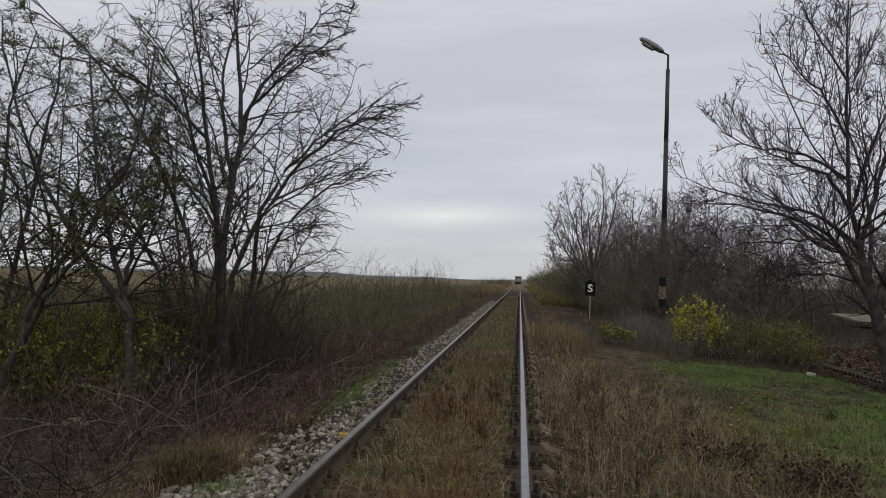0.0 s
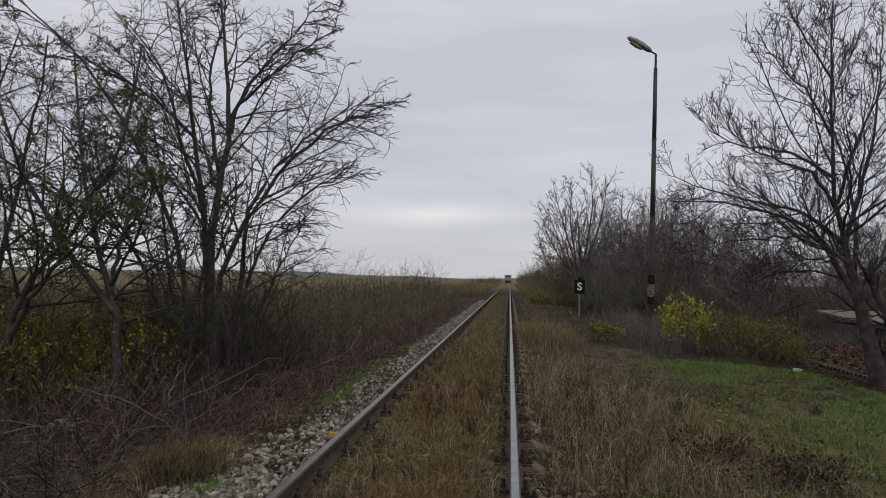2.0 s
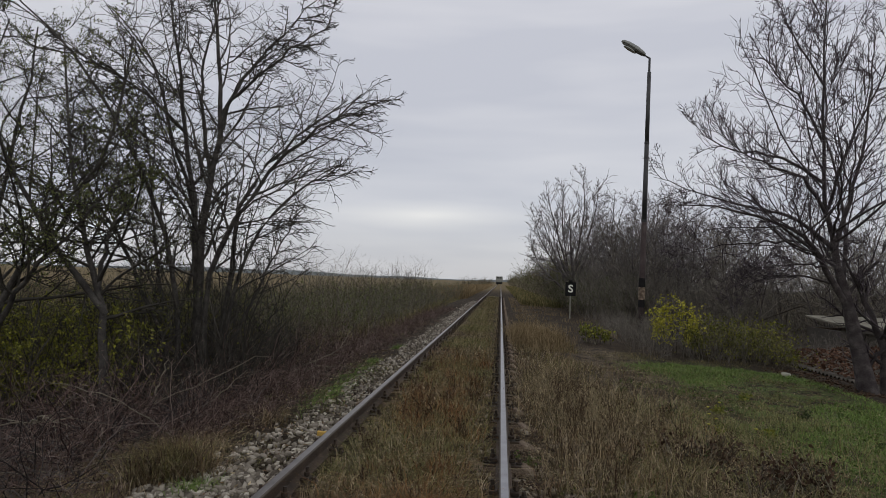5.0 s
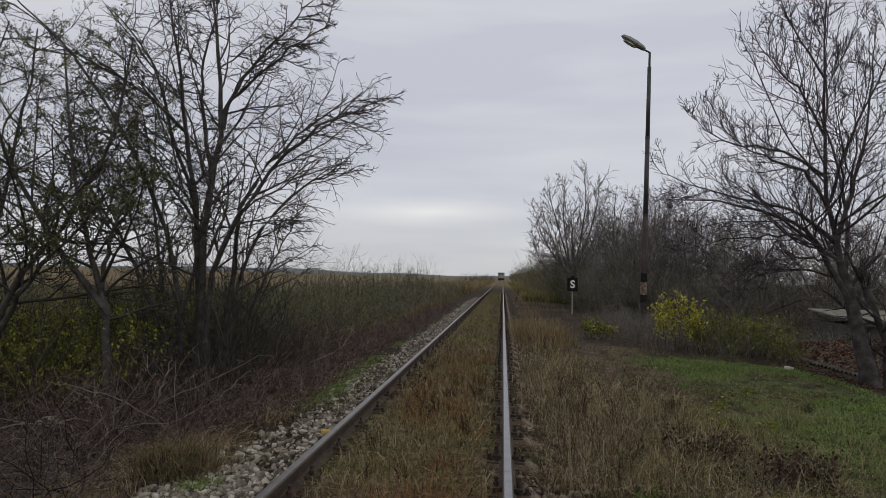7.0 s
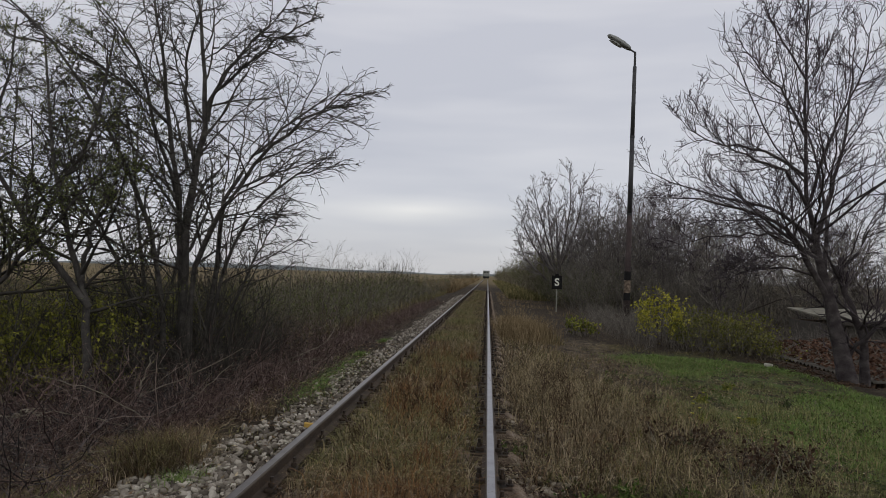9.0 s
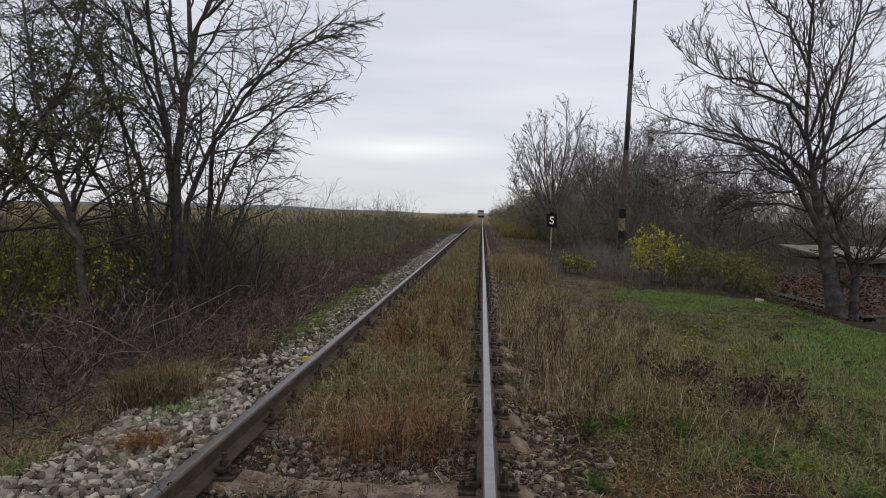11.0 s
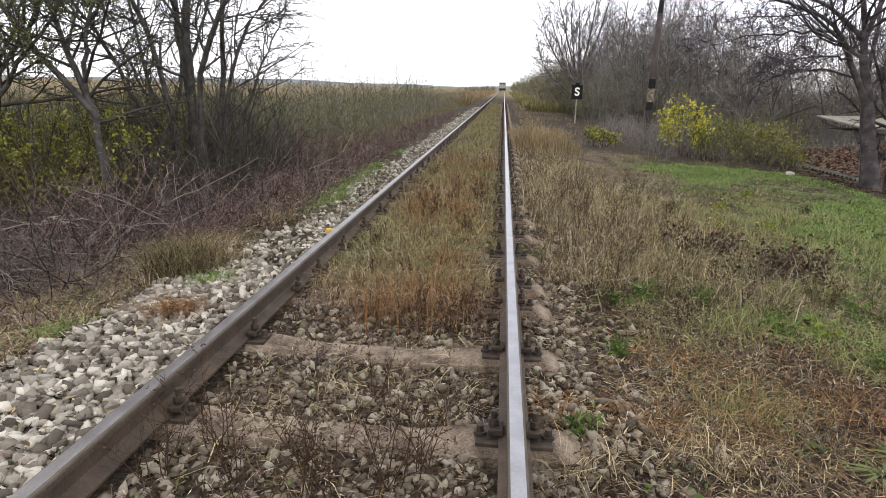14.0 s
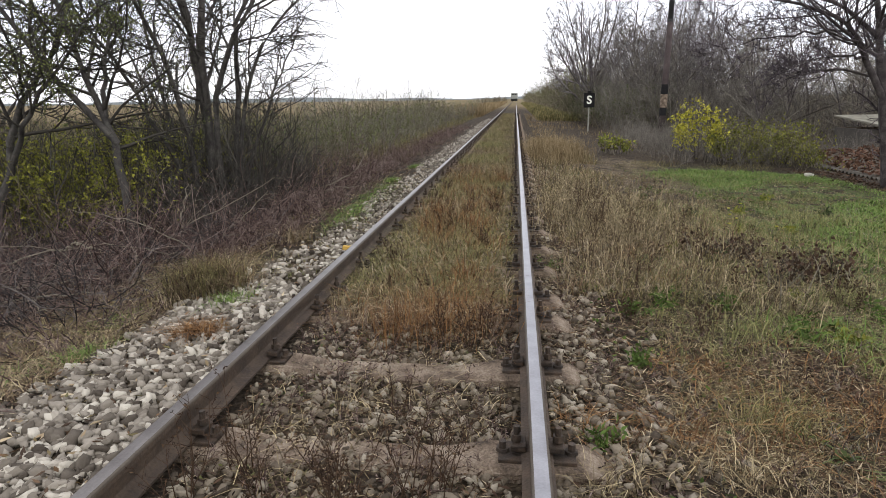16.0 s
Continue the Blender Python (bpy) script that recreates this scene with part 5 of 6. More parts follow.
# ---- lamp and sign ----
def street_lamp(at):
    top = thing("street_lamp", "tall tapered lamp post with painted bands and grey lantern head", "street lamp", at=at)
    low = part("lower_post", cyl_bm(0.135, 0.108, 4.6, (0, 0, -0.3), 16), M_POLE, top, "reddish weathered concrete lower post", True)
    for z, h, m, nm in ((1.66, 0.36, M_BLACK, "band"), (1.16, 0.5, M_CONCRETE, "band"), (0.86, 0.3, M_BLACK, "band")):
        part(nm, cyl_bm(0.139, 0.135, h, (0, 0, z), 16), m, low)
    up = part("upper_post", cyl_bm(0.104, 0.09, 3.2, (0, 0, 4.3), 14), M_POLE_STEEL, top, "dark painted steel upper post", True)
    part("collar", cyl_bm(0.114, 0.114, 0.10, (0, 0, 4.28), 14), M_POLE_STEEL, up)
    part("upper_post", cyl_bm(0.088, 0.078, 2.9, (0, 0, 7.5), 14), M_POLE_STEEL, top, "", True)
    part("collar", cyl_bm(0.10, 0.10, 0.08, (0, 0, 7.46), 14), M_POLE_STEEL, top)
    neck = part("neck", cyl_bm(0.05, 0.046, 0.62, (0, 0, 10.38), 12), M_POLE_STEEL, top)
    rot = Matrix.Rotation(radians(-62), 4, "Y")
    part("arm", cyl_bm(0.035, 0.032, 0.30, (0.02, 0, 10.98), 10, rot=rot), M_POLE_STEEL, top)
    bm = bmesh.new()
    rows = []
    for s, w, hgt in ((0.0, 0.07, 0.06), (0.12, 0.12, 0.10), (0.4, 0.15, 0.13), (0.75, 0.15, 0.12), (0.98, 0.11, 0.08), (1.06, 0.05, 0.03)):
        rows.append([bm.verts.new((-s, w * math.cos(t), hgt * math.sin(t) * (1.0 if math.sin(t) > 0 else 0.55))) for t in [i * math.pi / 6 for i in range(12)]])
    for a, c in zip(rows, rows[1:]):
        for i in range(12):
            bm.faces.new((a[i], a[(i + 1) % 12], c[(i + 1) % 12], c[i]))
    bm.faces.new(rows[0])
    bm.faces.new(rows[-1][::-1])
    bmesh.ops.recalc_face_normals(bm, faces=bm.faces)
    tip = Matrix.Translation((-0.20, 0, 11.10)) @ Matrix.Rotation(radians(31), 4, "Y") @ Matrix.Diagonal((1.08, 1.2, 1.25, 1))
    bmesh.ops.transform(bm, matrix=tip, verts=bm.verts)
    head = part("lantern_head", bm, M_LAMP, top, "grey cast lantern head", True)
    lens = cyl_bm(0.11, 0.08, 0.05, (0, 0, 0), 16)
    bmesh.ops.transform(lens, matrix=tip @ Matrix.Translation((-0.62, 0, -0.105)) @ Matrix.Diagonal((2.6, 1, 1, 1)), verts=lens.verts)
    part("lens", lens, M_LENS, head, "clouded glass lens")
    return top


LAMP_AT = (6.48, 27.0, 0.0)
lamp_post = street_lamp((LAMP_AT[0], LAMP_AT[1], float(gz(LAMP_AT[0], LAMP_AT[1]))))
lamp_post.rotation_euler = (0, radians(0.8), 0)
lamp_post.scale = (1.0, 1.0, 1.035)


def letter_s(height, mat, parent):
    cu = bpy.data.curves.new("letter", "FONT")
    cu.body, cu.size, cu.align_x, cu.align_y, cu.extrude, cu.offset = "S", height * 1.38, "CENTER", "CENTER", 0.004, 0.012
    tmp = bpy.data.objects.new("letter", cu)
    me = bpy.data.meshes.new_from_object(tmp)
    bpy.data.objects.remove(tmp)
    ob = finish("letter", me, mat, parent, "white letter S")
    ob.rotation_euler = (radians(90), 0, 0)
    return ob


def sign(at):
    top = thing("railway_sign", "black railway sign plate with white letter S on a thin post", "sign", at=at)
    part("post", cyl_bm(0.03, 0.03, 1.5, (0, 0.035, -0.2), 10), M_GREYPOST, top, "grey steel post")
    plate = part("plate", box_bm(0.50, 0.02, 0.66, (0, 0, 1.42), 0.008), M_BLACK, top, "black enamelled plate")
    l = letter_s(0.37, M_WHITE, plate)
    l.location = (0, -0.014, 1.42)
    hood = cyl_bm(0.10, 0.09, 0.10, (0, 0.02, 1.74), 12)
    part("hood", hood, M_BLACK, top, "small black lamp hood above the plate")
    return top


sign((4.05, 31.0, float(gz(4.05, 31.0))))


# ---- sheds in the hollow ----
def corrugated(name, x0, x1, y0, y1, z0, z1, mat, parent, pitch=0.17, depth=0.028, along="y"):
    """A wavy roof sheet from x0 (height z0) to x1 (height z1), its waves counted along y."""
    ys = np.arange(y0, y1, pitch / 8)
    w = depth * np.sin((ys - y0) * 2 * np.pi / pitch)
    xs = np.linspace(x0, x1, 8)
    V, n_y = [], len(ys)
    for dz in (0.0, -0.012):
        for i, x in enumerate(xs):
            z = z0 + (z1 - z0) * i / 7
            V.append(np.column_stack([np.full(n_y, x), ys, z + w + dz]))
    V = np.concatenate(V)
    F = []
    k = np.arange(n_y - 1)
    for layer in (0, 8):
        for i in range(7):
            a = (layer + i) * n_y + k
            F.append(np.stack([a, a + 1, a + n_y + 1, a + n_y], 1))
    for i in (0, 7):
        a = i * n_y + k
        F.append(np.stack([a, a + 1, a + 8 * n_y + 1, a + 8 * n_y], 1))
    return sheet(name, V, np.concatenate(F), mat, parent)


def near_shed():
    top = thing("low_shed", "low sunken shed with leaf-littered wavy fibre-cement roof", "shed", at=(0, 0, 0))
    corrugated("roof", 8.25, 12.2, 13.6, 20.6, -0.52, -0.22, M_ASBESTOS, top)
    for y in (13.8, 20.4):
        part("wall", box_bm(3.5, 0.16, 0.9, (10.3, y, -0.93), 0.01), M_CONCRETE, top)
    part("wall", box_bm(0.16, 6.4, 0.75, (8.75, 17.1, -0.98), 0.01), M_CONCRETE, top)
    part("wall", box_bm(0.16, 6.4, 1.0, (11.95, 17.1, -0.85), 0.01), M_CONCRETE, top)
    return top


near_shed()
lp = np.column_stack([8.4 + 3.7 * rng.random(5200), 13.7 + 6.8 * rng.random(5200)])
lz = -0.52 + 0.3 * (lp[:, 0] - 8.25) / 3.95 + 0.03 + 0.02 * rng.random(5200)
v, f = leaves(np.column_stack([lp, lz]), 0.09, 0.1, 0.7)
v[:, 2] = np.maximum(v[:, 2], -0.52 + 0.3 * (v[:, 0] - 8.25) / 3.95 + 0.012)
tagged(sheet("fallen_leaves", v, f, M_LEAF_ROOF), "russet fallen leaves strewn on the shed roof", "leaves", "", "stuff")


def far_shed():
    top = thing("board_shed", "dark grey board shed with a low-pitched roof", "shed", at=(0, 0, 0))
    for i in range(22):
        part("board", box_bm(0.27, 0.03, 1.25 + 0.02 * (i % 3), (12.6 + 0.29 * i, 23.5, -0.55), 0.004), M_PLANK, top)
    part("wall", box_bm(6.2, 0.12, 1.2, (15.7, 25.9, -0.55), 0.01), M_CONCRETE, top)
    for x in (12.55, 18.9):
        part("wall", box_bm(0.12, 2.3, 1.2, (x, 24.72, -0.55), 0.01), M_PLANK, top)
    r = box_bm(6.6, 3.2, 0.06, (0.2, 0, 0), 0.01)
    bmesh.ops.transform(r, matrix=Matrix.Translation((15.7, 24.7, 0.33)) @ Matrix.Rotation(radians(4.5), 4, "X"), verts=r.verts)
    part("roof", r, M_ROOF_PALE, top, "pale weathered roof sheet")
    part("fascia", box_bm(6.6, 0.04, 0.14, (15.9, 23.06, 0.10), 0.006), M_PLANK, top)
    return top


far_shed()


# ---- yellow bush and small growth ----
def leafy_bush(name, label, at, lobes, mat, count, size, twig=M_TWIG_GREY):
    """A bush of thin stems with leaves; lobes: (dx, dy, height, spread)."""
    top = thing(name, label, "bush", at=at)
    V1, V2 = [], []
    for dx, dy, h, sp in lobes:
        k = 9
        d = np.column_stack([rng.normal(0, sp, k), rng.normal(0, sp, k), np.ones(k)])
        P, R = stems(np.column_stack([dx + rng.normal(0, 0.08, k), dy + rng.normal(0, 0.08, k), np.zeros(k)]), d, h * rng.uniform(0.7, 1.1, k), np.full(k, 0.008), 6, 0.1, 0.02)
        Q = grow(P, R, 5, s0=0.25, angle=40, ratio=0.4, thick=0.6, n=4, up=0.02, wig=0.12)
        V1 += [tubes(P, R, 4), tubes(*Q, 3)]
        pts = np.concatenate([P[:, 2:].reshape(-1, 3), Q[0][:, 1:].reshape(-1, 3)])
        V2.append(pts)
    v, f = join(V1)
    tagged(sheet("branchwork", v, f, twig, top), kind="stuff")
    pts = np.concatenate(V2)
    v, f = leaves(pts[rng.integers(0, len(pts), count)] + rng.normal(0, 0.03, (count, 3)), size, 0.8, 0.62)
    tagged(sheet("foliage", v, f, mat, top), kind="stuff")
    return top


leafy_bush("yellow_bush", "bright yellow autumn bush by the lamp", (5.42, 17.3, float(gz(5.42, 17.3))), [(-0.62, 0, 1.1, 0.05), (-0.25, 0.1, 1.6, 0.06), (0.0, 0, 1.35, 0.10), (0.15, -0.1, 1.0, 0.15)], M_LEAF_YELLOW, 1700, 0.07)
leafy_bush("green_bush", "yellow-green bush trailing beside the yellow one", (6.35, 17.0, float(gz(6.35, 17.0))), [(-0.7, 0, 0.8, 0.25), (-0.2, 0.1, 1.15, 0.25), (0.35, -0.1, 0.9, 0.35), (0.8, -0.3, 0.65, 0.4), (1.2, -0.6, 0.4, 0.4)], M_LEAF_TRAIL, 2200, 0.06)
leafy_bush("green_bush", "small yellow-green sapling in the dry grass", (3.35, 18.6, float(gz(3.35, 18.6))), [(0, 0, 0.55, 0.3), (0.3, 0.1, 0.4, 0.3), (-0.2, 0.3, 0.6, 0.25)], M_LEAF_YGREEN, 420, 0.08)


def weed(at, height, mat, count, size, label):
    top = thing("weed_plant", label, "weed", "small weeds by the track", at=(at[0], at[1], float(gz(*at))))
    k = 12
    d = np.column_stack([rng.normal(0, 0.7, k), rng.normal(0, 0.7, k), np.ones(k)])
    P, R = stems(np.column_stack([rng.normal(0, 0.02, (k, 2)), np.zeros(k)]), d, height * rng.uniform(0.6, 1.1, k), np.full(k, 0.003), 5, 0.1, 0.0)
    v, f = tubes(P, R, 3)
    tagged(sheet("branchwork", v, f, mat, top), kind="stuff")
    pts = P[:, 1:].reshape(-1, 3)
    v, f = leaves(pts[rng.integers(0, len(pts), count)] + rng.normal(0, 0.012, (count, 3)), size, -0.2, 0.35)
    tagged(sheet("foliage", v, f, mat, top), kind="stuff")
    return top


def rosette(at, reach, count, mat, label):
    top = thing("leaf_rosette", label, "weed", "leafy rosettes in the verge", at=(at[0], at[1], float(gz(*at))))
    for i in range(count):
        v, f = blades(np.zeros((1, 2)), 0.01, reach * 0.5, reach * 0.13, 1.5, 0.5)
        sheet("leaf", v, f, mat, top)
    return top


rosette((2.25, 3.47), 0.13, 60, M_LEAF_OLIVE, "spiky green leaf rosette in the dry verge")
rosette((2.42, 3.62), 0.13, 44, M_WEED_GREEN, "spiky green leaf rosette in the dry verge")
rosette((2.05, 3.62), 0.12, 24, M_LEAF_DARK, "dull green leaf rosette in the dry verge")
rosette((2.76, 5.24), 0.17, 30, M_WEED_GREEN, "green leaf rosette in the dry verge")
for _ in range(26):
    wx, wy = rng.uniform(1.7, 5.2), rng.uniform(4.0, 11.0)
    weed((wx, wy), rng.uniform(0.07, 0.15), M_LEAF_DARK if rng.random() < 0.6 else M_LEAF_YGREEN, 110, rng.uniform(0.035, 0.06), "dull green low weed rosette in the verge")
for (wx, wy, wh, wc) in ((1.37, 4.43, 0.13, 220), (1.03, 3.57, 0.13, 120), (1.5, 5.3, 0.15, 260), (1.75, 5.5, 0.15, 220), (2.5, 5.0, 0.2, 240), (2.9, 4.6, 0.22, 240), (2.2, 5.6, 0.18, 160), (0.95, 6.4, 0.12, 90), (3.2, 5.4, 0.2, 200)):
    weed((wx, wy), wh, M_WEED_GREEN, int(wc * 0.6), 0.042, "fresh green leafy weed in the dry grass")


def dead_weed(at, height, count, label):
    top = thing("dead_weed", label, "weed", "dead wiry weeds", at=(at[0], at[1], float(gz(*at))))
    for _ in range(count):
        d = [[rng.normal(0, 0.28), rng.normal(0, 0.28), 1]]
        P, R = stems([[rng.normal(0, 0.03), rng.normal(0, 0.03), 0]], d, [height * rng.uniform(0.6, 1.1)], [0.0028], 7, 0.1, 0.02)
        Q = grow(P, R, 8, s0=0.25, angle=48, ratio=0.32, thick=0.6, n=4, up=0.03, wig=0.12)
        pts = Q[0][:, 1:].reshape(-1, 3)
        seeds = leaves(pts[rng.integers(0, len(pts), 26)], 0.014, 0, 0.5)
        sheet("stalk", *join([tubes(P, R, 4), tubes(*Q, 3), seeds]), M_WEEDDARK, top)
    return top


for (wx, wy, wh, wc) in ((0.05, 2.95, 0.42, 8), (0.28, 3.05, 0.44, 8), (0.42, 3.15, 0.36, 6), (0.0, 3.15, 0.34, 6), (-0.55, 3.0, 0.36, 6), (0.4, 4.55, 0.3, 6), (-0.42, 3.25, 0.40, 6), (-0.28, 3.05, 0.34, 4), (0.22, 4.6, 0.32, 6), (0.5, 4.7, 0.3, 5), (0.1, 3.75, 0.26, 4), (-0.15, 2.8, 0.3, 5), (1.9, 7.6, 0.5, 6), (2.0, 8.4, 0.5, 6), (1.6, 8.0, 0.5, 8), (1.45, 8.8, 0.48, 8), (1.7, 9.5, 0.5, 8), (1.5, 7.3, 0.42, 7), (1.3, 6.6, 0.35, 6), (2.3, 7.2, 0.4, 6), (2.7, 10.6, 0.4, 5), (2.2, 10.0, 0.4, 5), (0.3, 7.0, 0.3, 6), (-0.2, 8.0, 0.3, 6), (0.1, 9.2, 0.3, 6), (-0.35, 6.2, 0.28, 6)):
    dead_weed((wx, wy), wh, wc, "dead brown wiry weed with seed heads")
for _ in range(14):
    dead_weed((rng.uniform(-0.5, 0.5), rng.uniform(5.3, 11.0)), rng.uniform(0.16, 0.28), 6, "low dead brown weed between the rails")
for _ in range(26):
    dead_weed((rng.uniform(1.15, 3.3), rng.uniform(4.6, 10.5)), rng.uniform(0.16, 0.34), 6, "dead brown weed standing in the verge")


leafy_bush("dead_dock", "withered brown dock plant in the verge", (3.0, 6.3, float(gz(3.0, 6.3))), [(-0.12, 0, 0.32, 0.4), (0.1, 0.05, 0.36, 0.4), (0.25, -0.05, 0.3, 0.5)], M_LEAF_BROWN, 420, 0.045, M_TWIG_GREY)
leafy_bush("dead_dock", "withered grey-brown weed clump in the verge", (2.45, 6.9, float(gz(2.45, 6.9))), [(0, 0, 0.3, 0.4), (0.2, 0.1, 0.25, 0.4)], M_LEAF_BROWN, 260, 0.04, M_TWIG_GREY)
for (wx, wy) in ((2.55, 5.55), (2.62, 5.75), (2.85, 5.9)):
    P, R = stems([[0, 0, 0]], [[rng.normal(0, 0.4), rng.normal(0, 0.3), 1]], [0.34], [0.006], 6, 0.08, 0.0, 0.5)
    stick = tagged(sheet("dry_stick", *tubes(P, R, 5), M_DEADWOOD), "pale dry stick standing in the weeds", "stick", "pale sticks in the verge")
    stick.location = (wx, wy, float(gz(wx, wy)))


def dandelion(at):
    top = thing("dandelion", "small yellow dandelion in the grass", "flower", "dandelions in the verge", at=(at[0], at[1], float(gz(*at))))
    part("stem", cyl_bm(0.003, 0.0025, 0.12, (0, 0, 0), 5), M_WEED_GREEN, top, "thin green stem")
    part("bloom", cyl_bm(0.012, 0.022, 0.012, (0, 0, 0.118), 10), M_LEAF_YELLOW, top, "yellow bloom")


for at in ((3.35, 9.1), (3.5, 9.6), (3.3, 8.7), (3.75, 9.9), (3.05, 8.2), (3.6, 8.3)):
    dandelion(at)


# ---- dead branches on the bank ----
def dead_branch(paths, radius, label):
    top = thing("dead_branch", label, "branch")
    for i, pts in enumerate(paths):
        pts = np.array(pts, float)
        t = np.linspace(0, len(pts) - 1, 14)
        P = np.column_stack([np.interp(t, np.arange(len(pts)), pts[:, j]) for j in range(3)])
        P[1:-1] += rng.normal(0, 0.012, (12, 3))
        R = np.linspace(radius, radius * 0.25, 14)
        Q = grow(P[None], R[None], 5, s0=0.3, angle=40, ratio=0.35, thick=0.5, n=4, up=0.02)
        v, f = join([tubes(P[None], R[None], 6), tubes(*Q, 4)])
        sheet("limb", v, f, M_DEADWOOD, top)
    return top


dead_branch([[(-3.25, 7.5, -0.6), (-3.12, 7.45, -0.3), (-3.0, 7.4, -0.1), (-2.55, 7.6, 0.1), (-2.1, 7.9, 0.4)], [(-3.02, 7.4, -0.12), (-2.97, 7.45, 0.15), (-2.95, 7.5, 0.4)]], 0.0115, "forked pale dead branch lying in the brambles")
dead_branch([[(-2.95, 7.5, -0.5), (-2.55, 7.6, -0.15), (-2.15, 7.8, 0.25)]], 0.0108, "pale dead branch propped in the brambles")
dead_branch([[(-4.6, 5.6, -0.5), (-4.2, 5.8, -0.3), (-3.7, 5.9, -0.35), (-3.2, 6.2, -0.3)], [(-4.1, 5.8, -0.3), (-3.9, 5.5, -0.1), (-3.6, 5.3, 0.0)]], 0.0115, "grey dead branch lying across the twig heap")
dead_branch([[(-5.6, 6.6, -0.4), (-5.0, 6.5, -0.1), (-4.4, 6.5, -0.1), (-3.7, 6.8, -0.25)]], 0.013, "long grey dead branch in the brush")
dead_branch([[(-2.9, 11.0, -0.35), (-2.4, 11.2, -0.1), (-2.0, 11.3, 0.1), (-1.9, 11.6, 0.4)], [(-2.7, 10.9, -0.3), (-2.2, 10.8, -0.12), (-1.75, 10.7, -0.1)]], 0.0144, "grey fallen branch at the brush edge")

dead_branch([[(-3.9, 5.3, -0.42), (-3.3, 5.5, -0.28), (-2.8, 5.6, -0.3), (-2.2, 6.0, -0.18)], [(-3.2, 5.5, -0.29), (-3.0, 5.2, -0.2), (-2.7, 5.0, -0.22)]], 0.00936, "thin grey dead branch lying at the brush edge")
dead_branch([[(-4.4, 6.3, -0.3), (-3.8, 6.2, -0.1), (-3.1, 6.4, -0.05), (-2.5, 6.3, -0.12)], [(-3.5, 6.25, -0.08), (-3.2, 6.0, 0.05), (-2.9, 5.9, 0.02)]], 0.00936, "crooked grey dead branch on the twig heap")
dead_branch([[(-2.5, 6.9, -0.3), (-2.7, 6.6, 0.0), (-3.1, 6.5, 0.2), (-3.7, 6.6, 0.25)]], 0.00792, "bare dead branch standing out of the brush")

# ---- small things ----
b = part("ochre_block", box_bm(0.10, 0.05, 0.04, (0, 0, 0.02), 0.006), M_BRICKBIT)
b.location, b.rotation_euler = (-0.95, 6.75, float(gz(-0.95, 6.75)) + 0.05), (0, 0.1, 0.2)
tagged(b, "small yellow-ochre block lying on the ballast", "block")
v, f = stones(np.array([[6.78, 14.77]]), 0.07, 0.5, near=True)
tagged(sheet("white_stone", v, f, M_WHITESTONE), "pale stone at the grass edge", "stone")
yl = leaves(np.array([[-1.55, 5.6, -0.1]]), 0.05, 0, 0.9)
tagged(sheet("yellow_leaf", *yl, M_LEAF_YELLOW), "bright yellow leaf caught in the dry grass", "leaf")

for lx, ly, ls in ((-1.29, 3.66, 0.11), (-1.12, 3.3, 0.08), (-1.5, 4.1, 0.07)):
    dl = leaves(np.zeros((1, 3)), ls, 0, 0.5)
    dl[0][:, 2] *= 0.45
    ob = tagged(sheet("dead_leaf", *dl, M_LEAF_BROWN), "curled brown dead leaf on the ballast", "leaf", "dead leaves on the ballast")
    ob.location = (lx, ly, float(gz(lx, ly)) + 0.045)


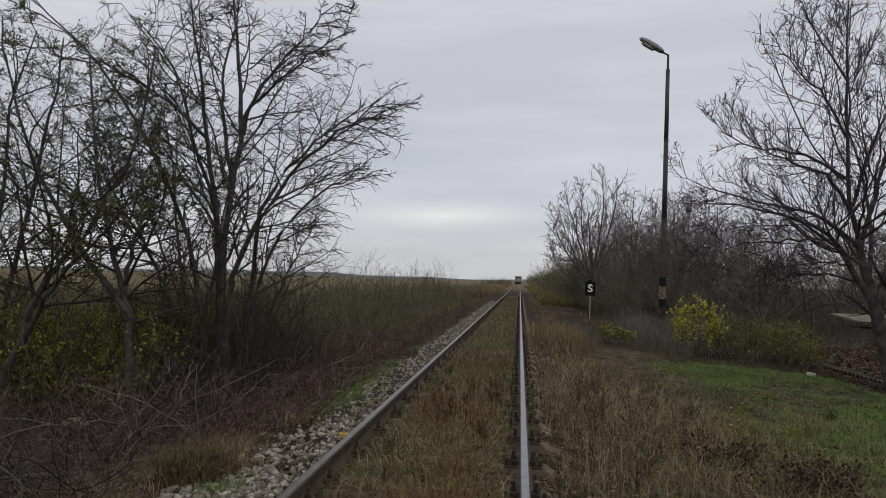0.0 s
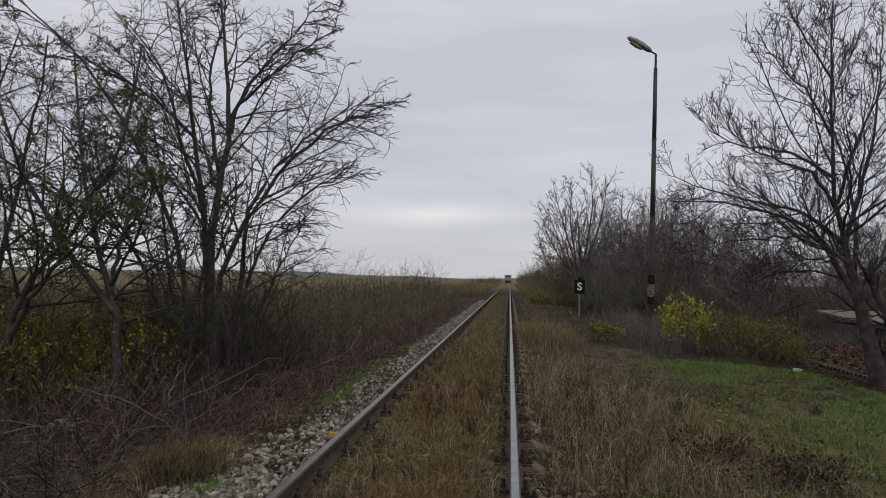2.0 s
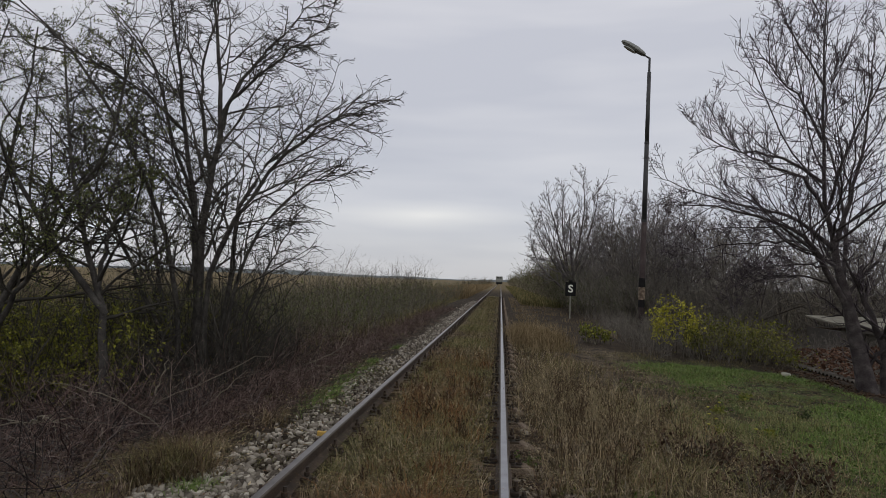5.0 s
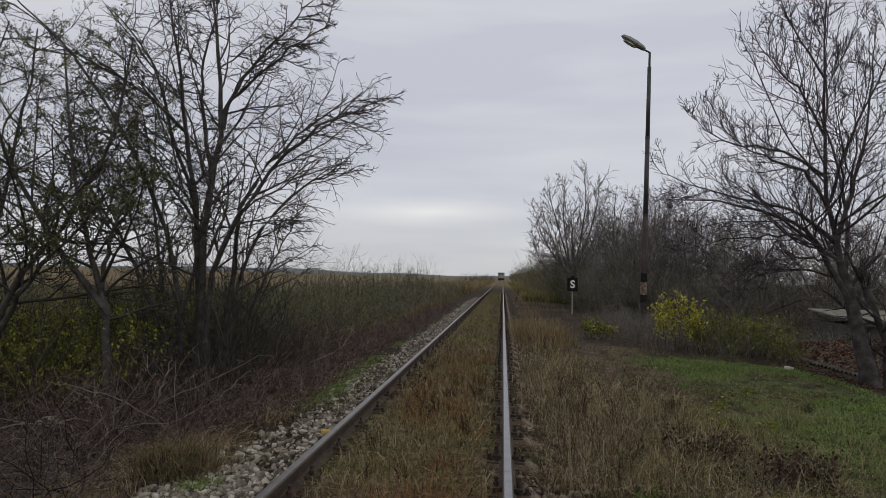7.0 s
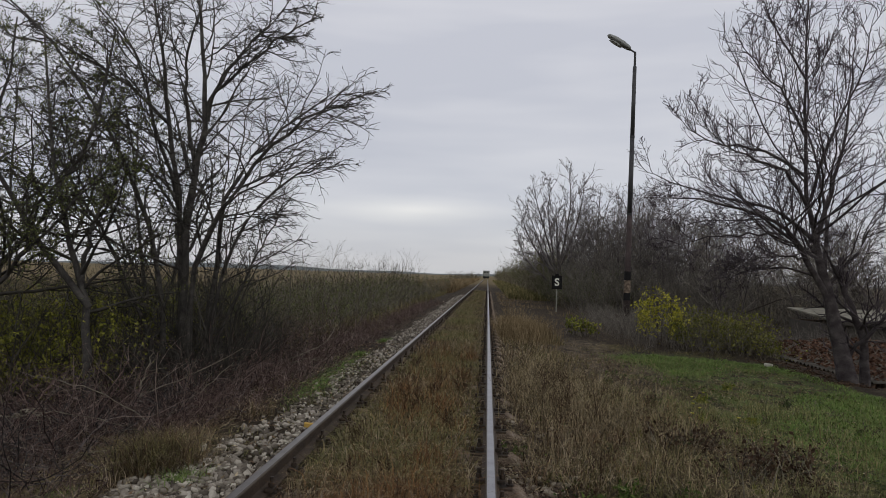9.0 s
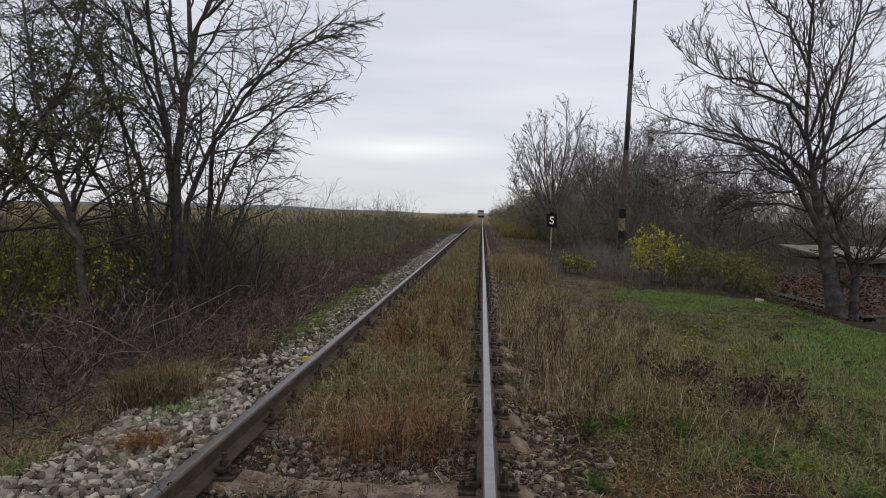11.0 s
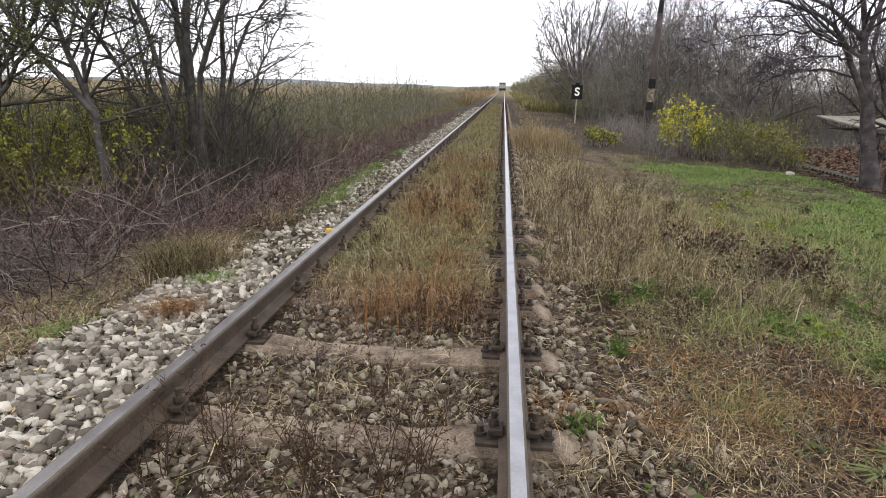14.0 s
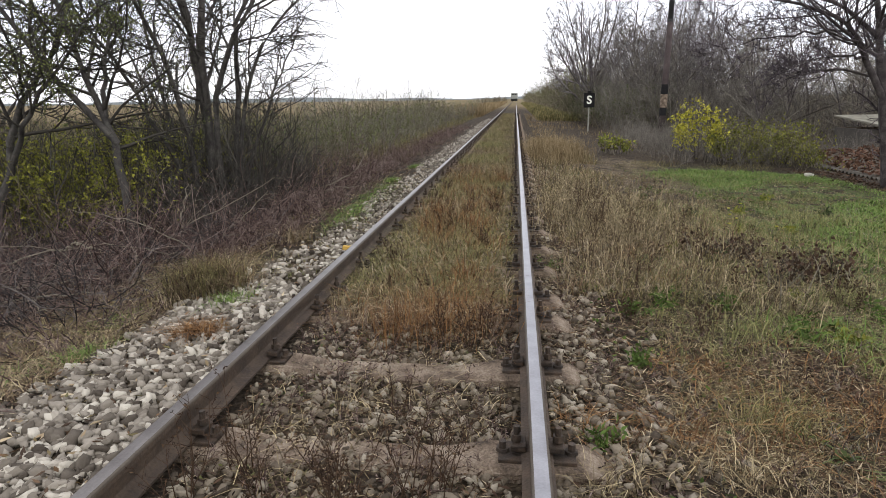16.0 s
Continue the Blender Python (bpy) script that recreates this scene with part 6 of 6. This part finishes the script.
def railcar(y):
    top = thing("railcar", "pale railcar standing far off on the track", "train", at=(0, y, 0))
    part("body", box_bm(2.9, 18, 2.5, (0, 9, 2.35), 0.25), M_TRAIN, top)
    part("underframe", box_bm(2.7, 17.6, 0.8, (0, 9.2, 0.72), 0.08), M_TRAIN_DARK, top)
    for x in (-0.72, 0.72):
        part("windscreen", box_bm(0.8, 0.06, 0.5, (x * 0.75, -0.02, 2.95), 0.05), M_TRAIN_DARK, top)
        part("buffer", cyl_bm(0.2, 0.2, 0.5, (x * 1.2, -0.45, 1.05), 12, rot=Matrix.Rotation(radians(-90), 4, "X")), M_TRAIN_DARK, top)
    for yy in (2.5, 15.0):
        for x in (-0.7525, 0.7525):
            part("wheel", cyl_bm(0.45, 0.45, 0.13, (x - 0.065, yy, 0.45), 20, rot=Matrix.Rotation(radians(90), 4, "Y")), M_TRAIN_DARK, top)
    return top


railcar(262.0)


# ---- the same verge and track bed going on behind ----
litter("plant_litter", "dead stalks and leaf bits further down the verge", 16000, lambda c: np.column_stack([0.85 + 4.5 * rng.random(c), -6 + 8.6 * rng.random(c)]), 0.06, M_LITTER, 0.4, aspect=0.12)
litter("plant_litter", "stalk litter further down the track bed", 5000, lambda c: np.column_stack([rng.uniform(-0.66, 0.66, c), -6 + 8.5 * rng.random(c)]), 0.05, M_LITTER, 0.45, aspect=0.12)
litter("plant_litter", "stalk litter further down the bank", 8000, lambda c: np.column_stack([rng.uniform(-5, -1.9, c), -6 + 8.7 * rng.random(c)]), 0.08, M_LITTER, 0.5, aspect=0.15)
turf("dry_grass", "matted dry grass further down the verge", 14000, lambda c: np.column_stack([1.1 + 3.4 * rng.random(c), -6 + 8.7 * rng.random(c)]), 0.08, 0.0035, M_DRY, 1.4, keep=patchy(2.6, 0.0, 5))
turf("sage_grass", "sage-green grass further down the verge", 9000, lambda c: np.column_stack([1.5 + 4.0 * rng.random(c), -6 + 8.7 * rng.random(c)]), 0.11, 0.0042, M_SAGEGRASS, 1.2, keep=patchy(2.2, 0.1, 61))
v, f = join([stones(np.column_stack([-0.86 - 1.0 * rng.random(5200) ** 1.1, -7 + 9.3 * rng.random(5200)]), 0.027)])
tagged(sheet("ballast_stones", v, f, M_BALLAST), "loose pale limestone ballast further down the rail", "ballast", "", "stuff")
v, f = join([stones(np.column_stack([rng.uniform(-0.68, 0.68, 3200), -6 + 8.2 * rng.random(3200)]), 0.022, 0.1)])
tagged(sheet("ballast_stones", v, f, M_DIRTSTONE), "dirty brown ballast further down the track bed", "ballast", "", "stuff")
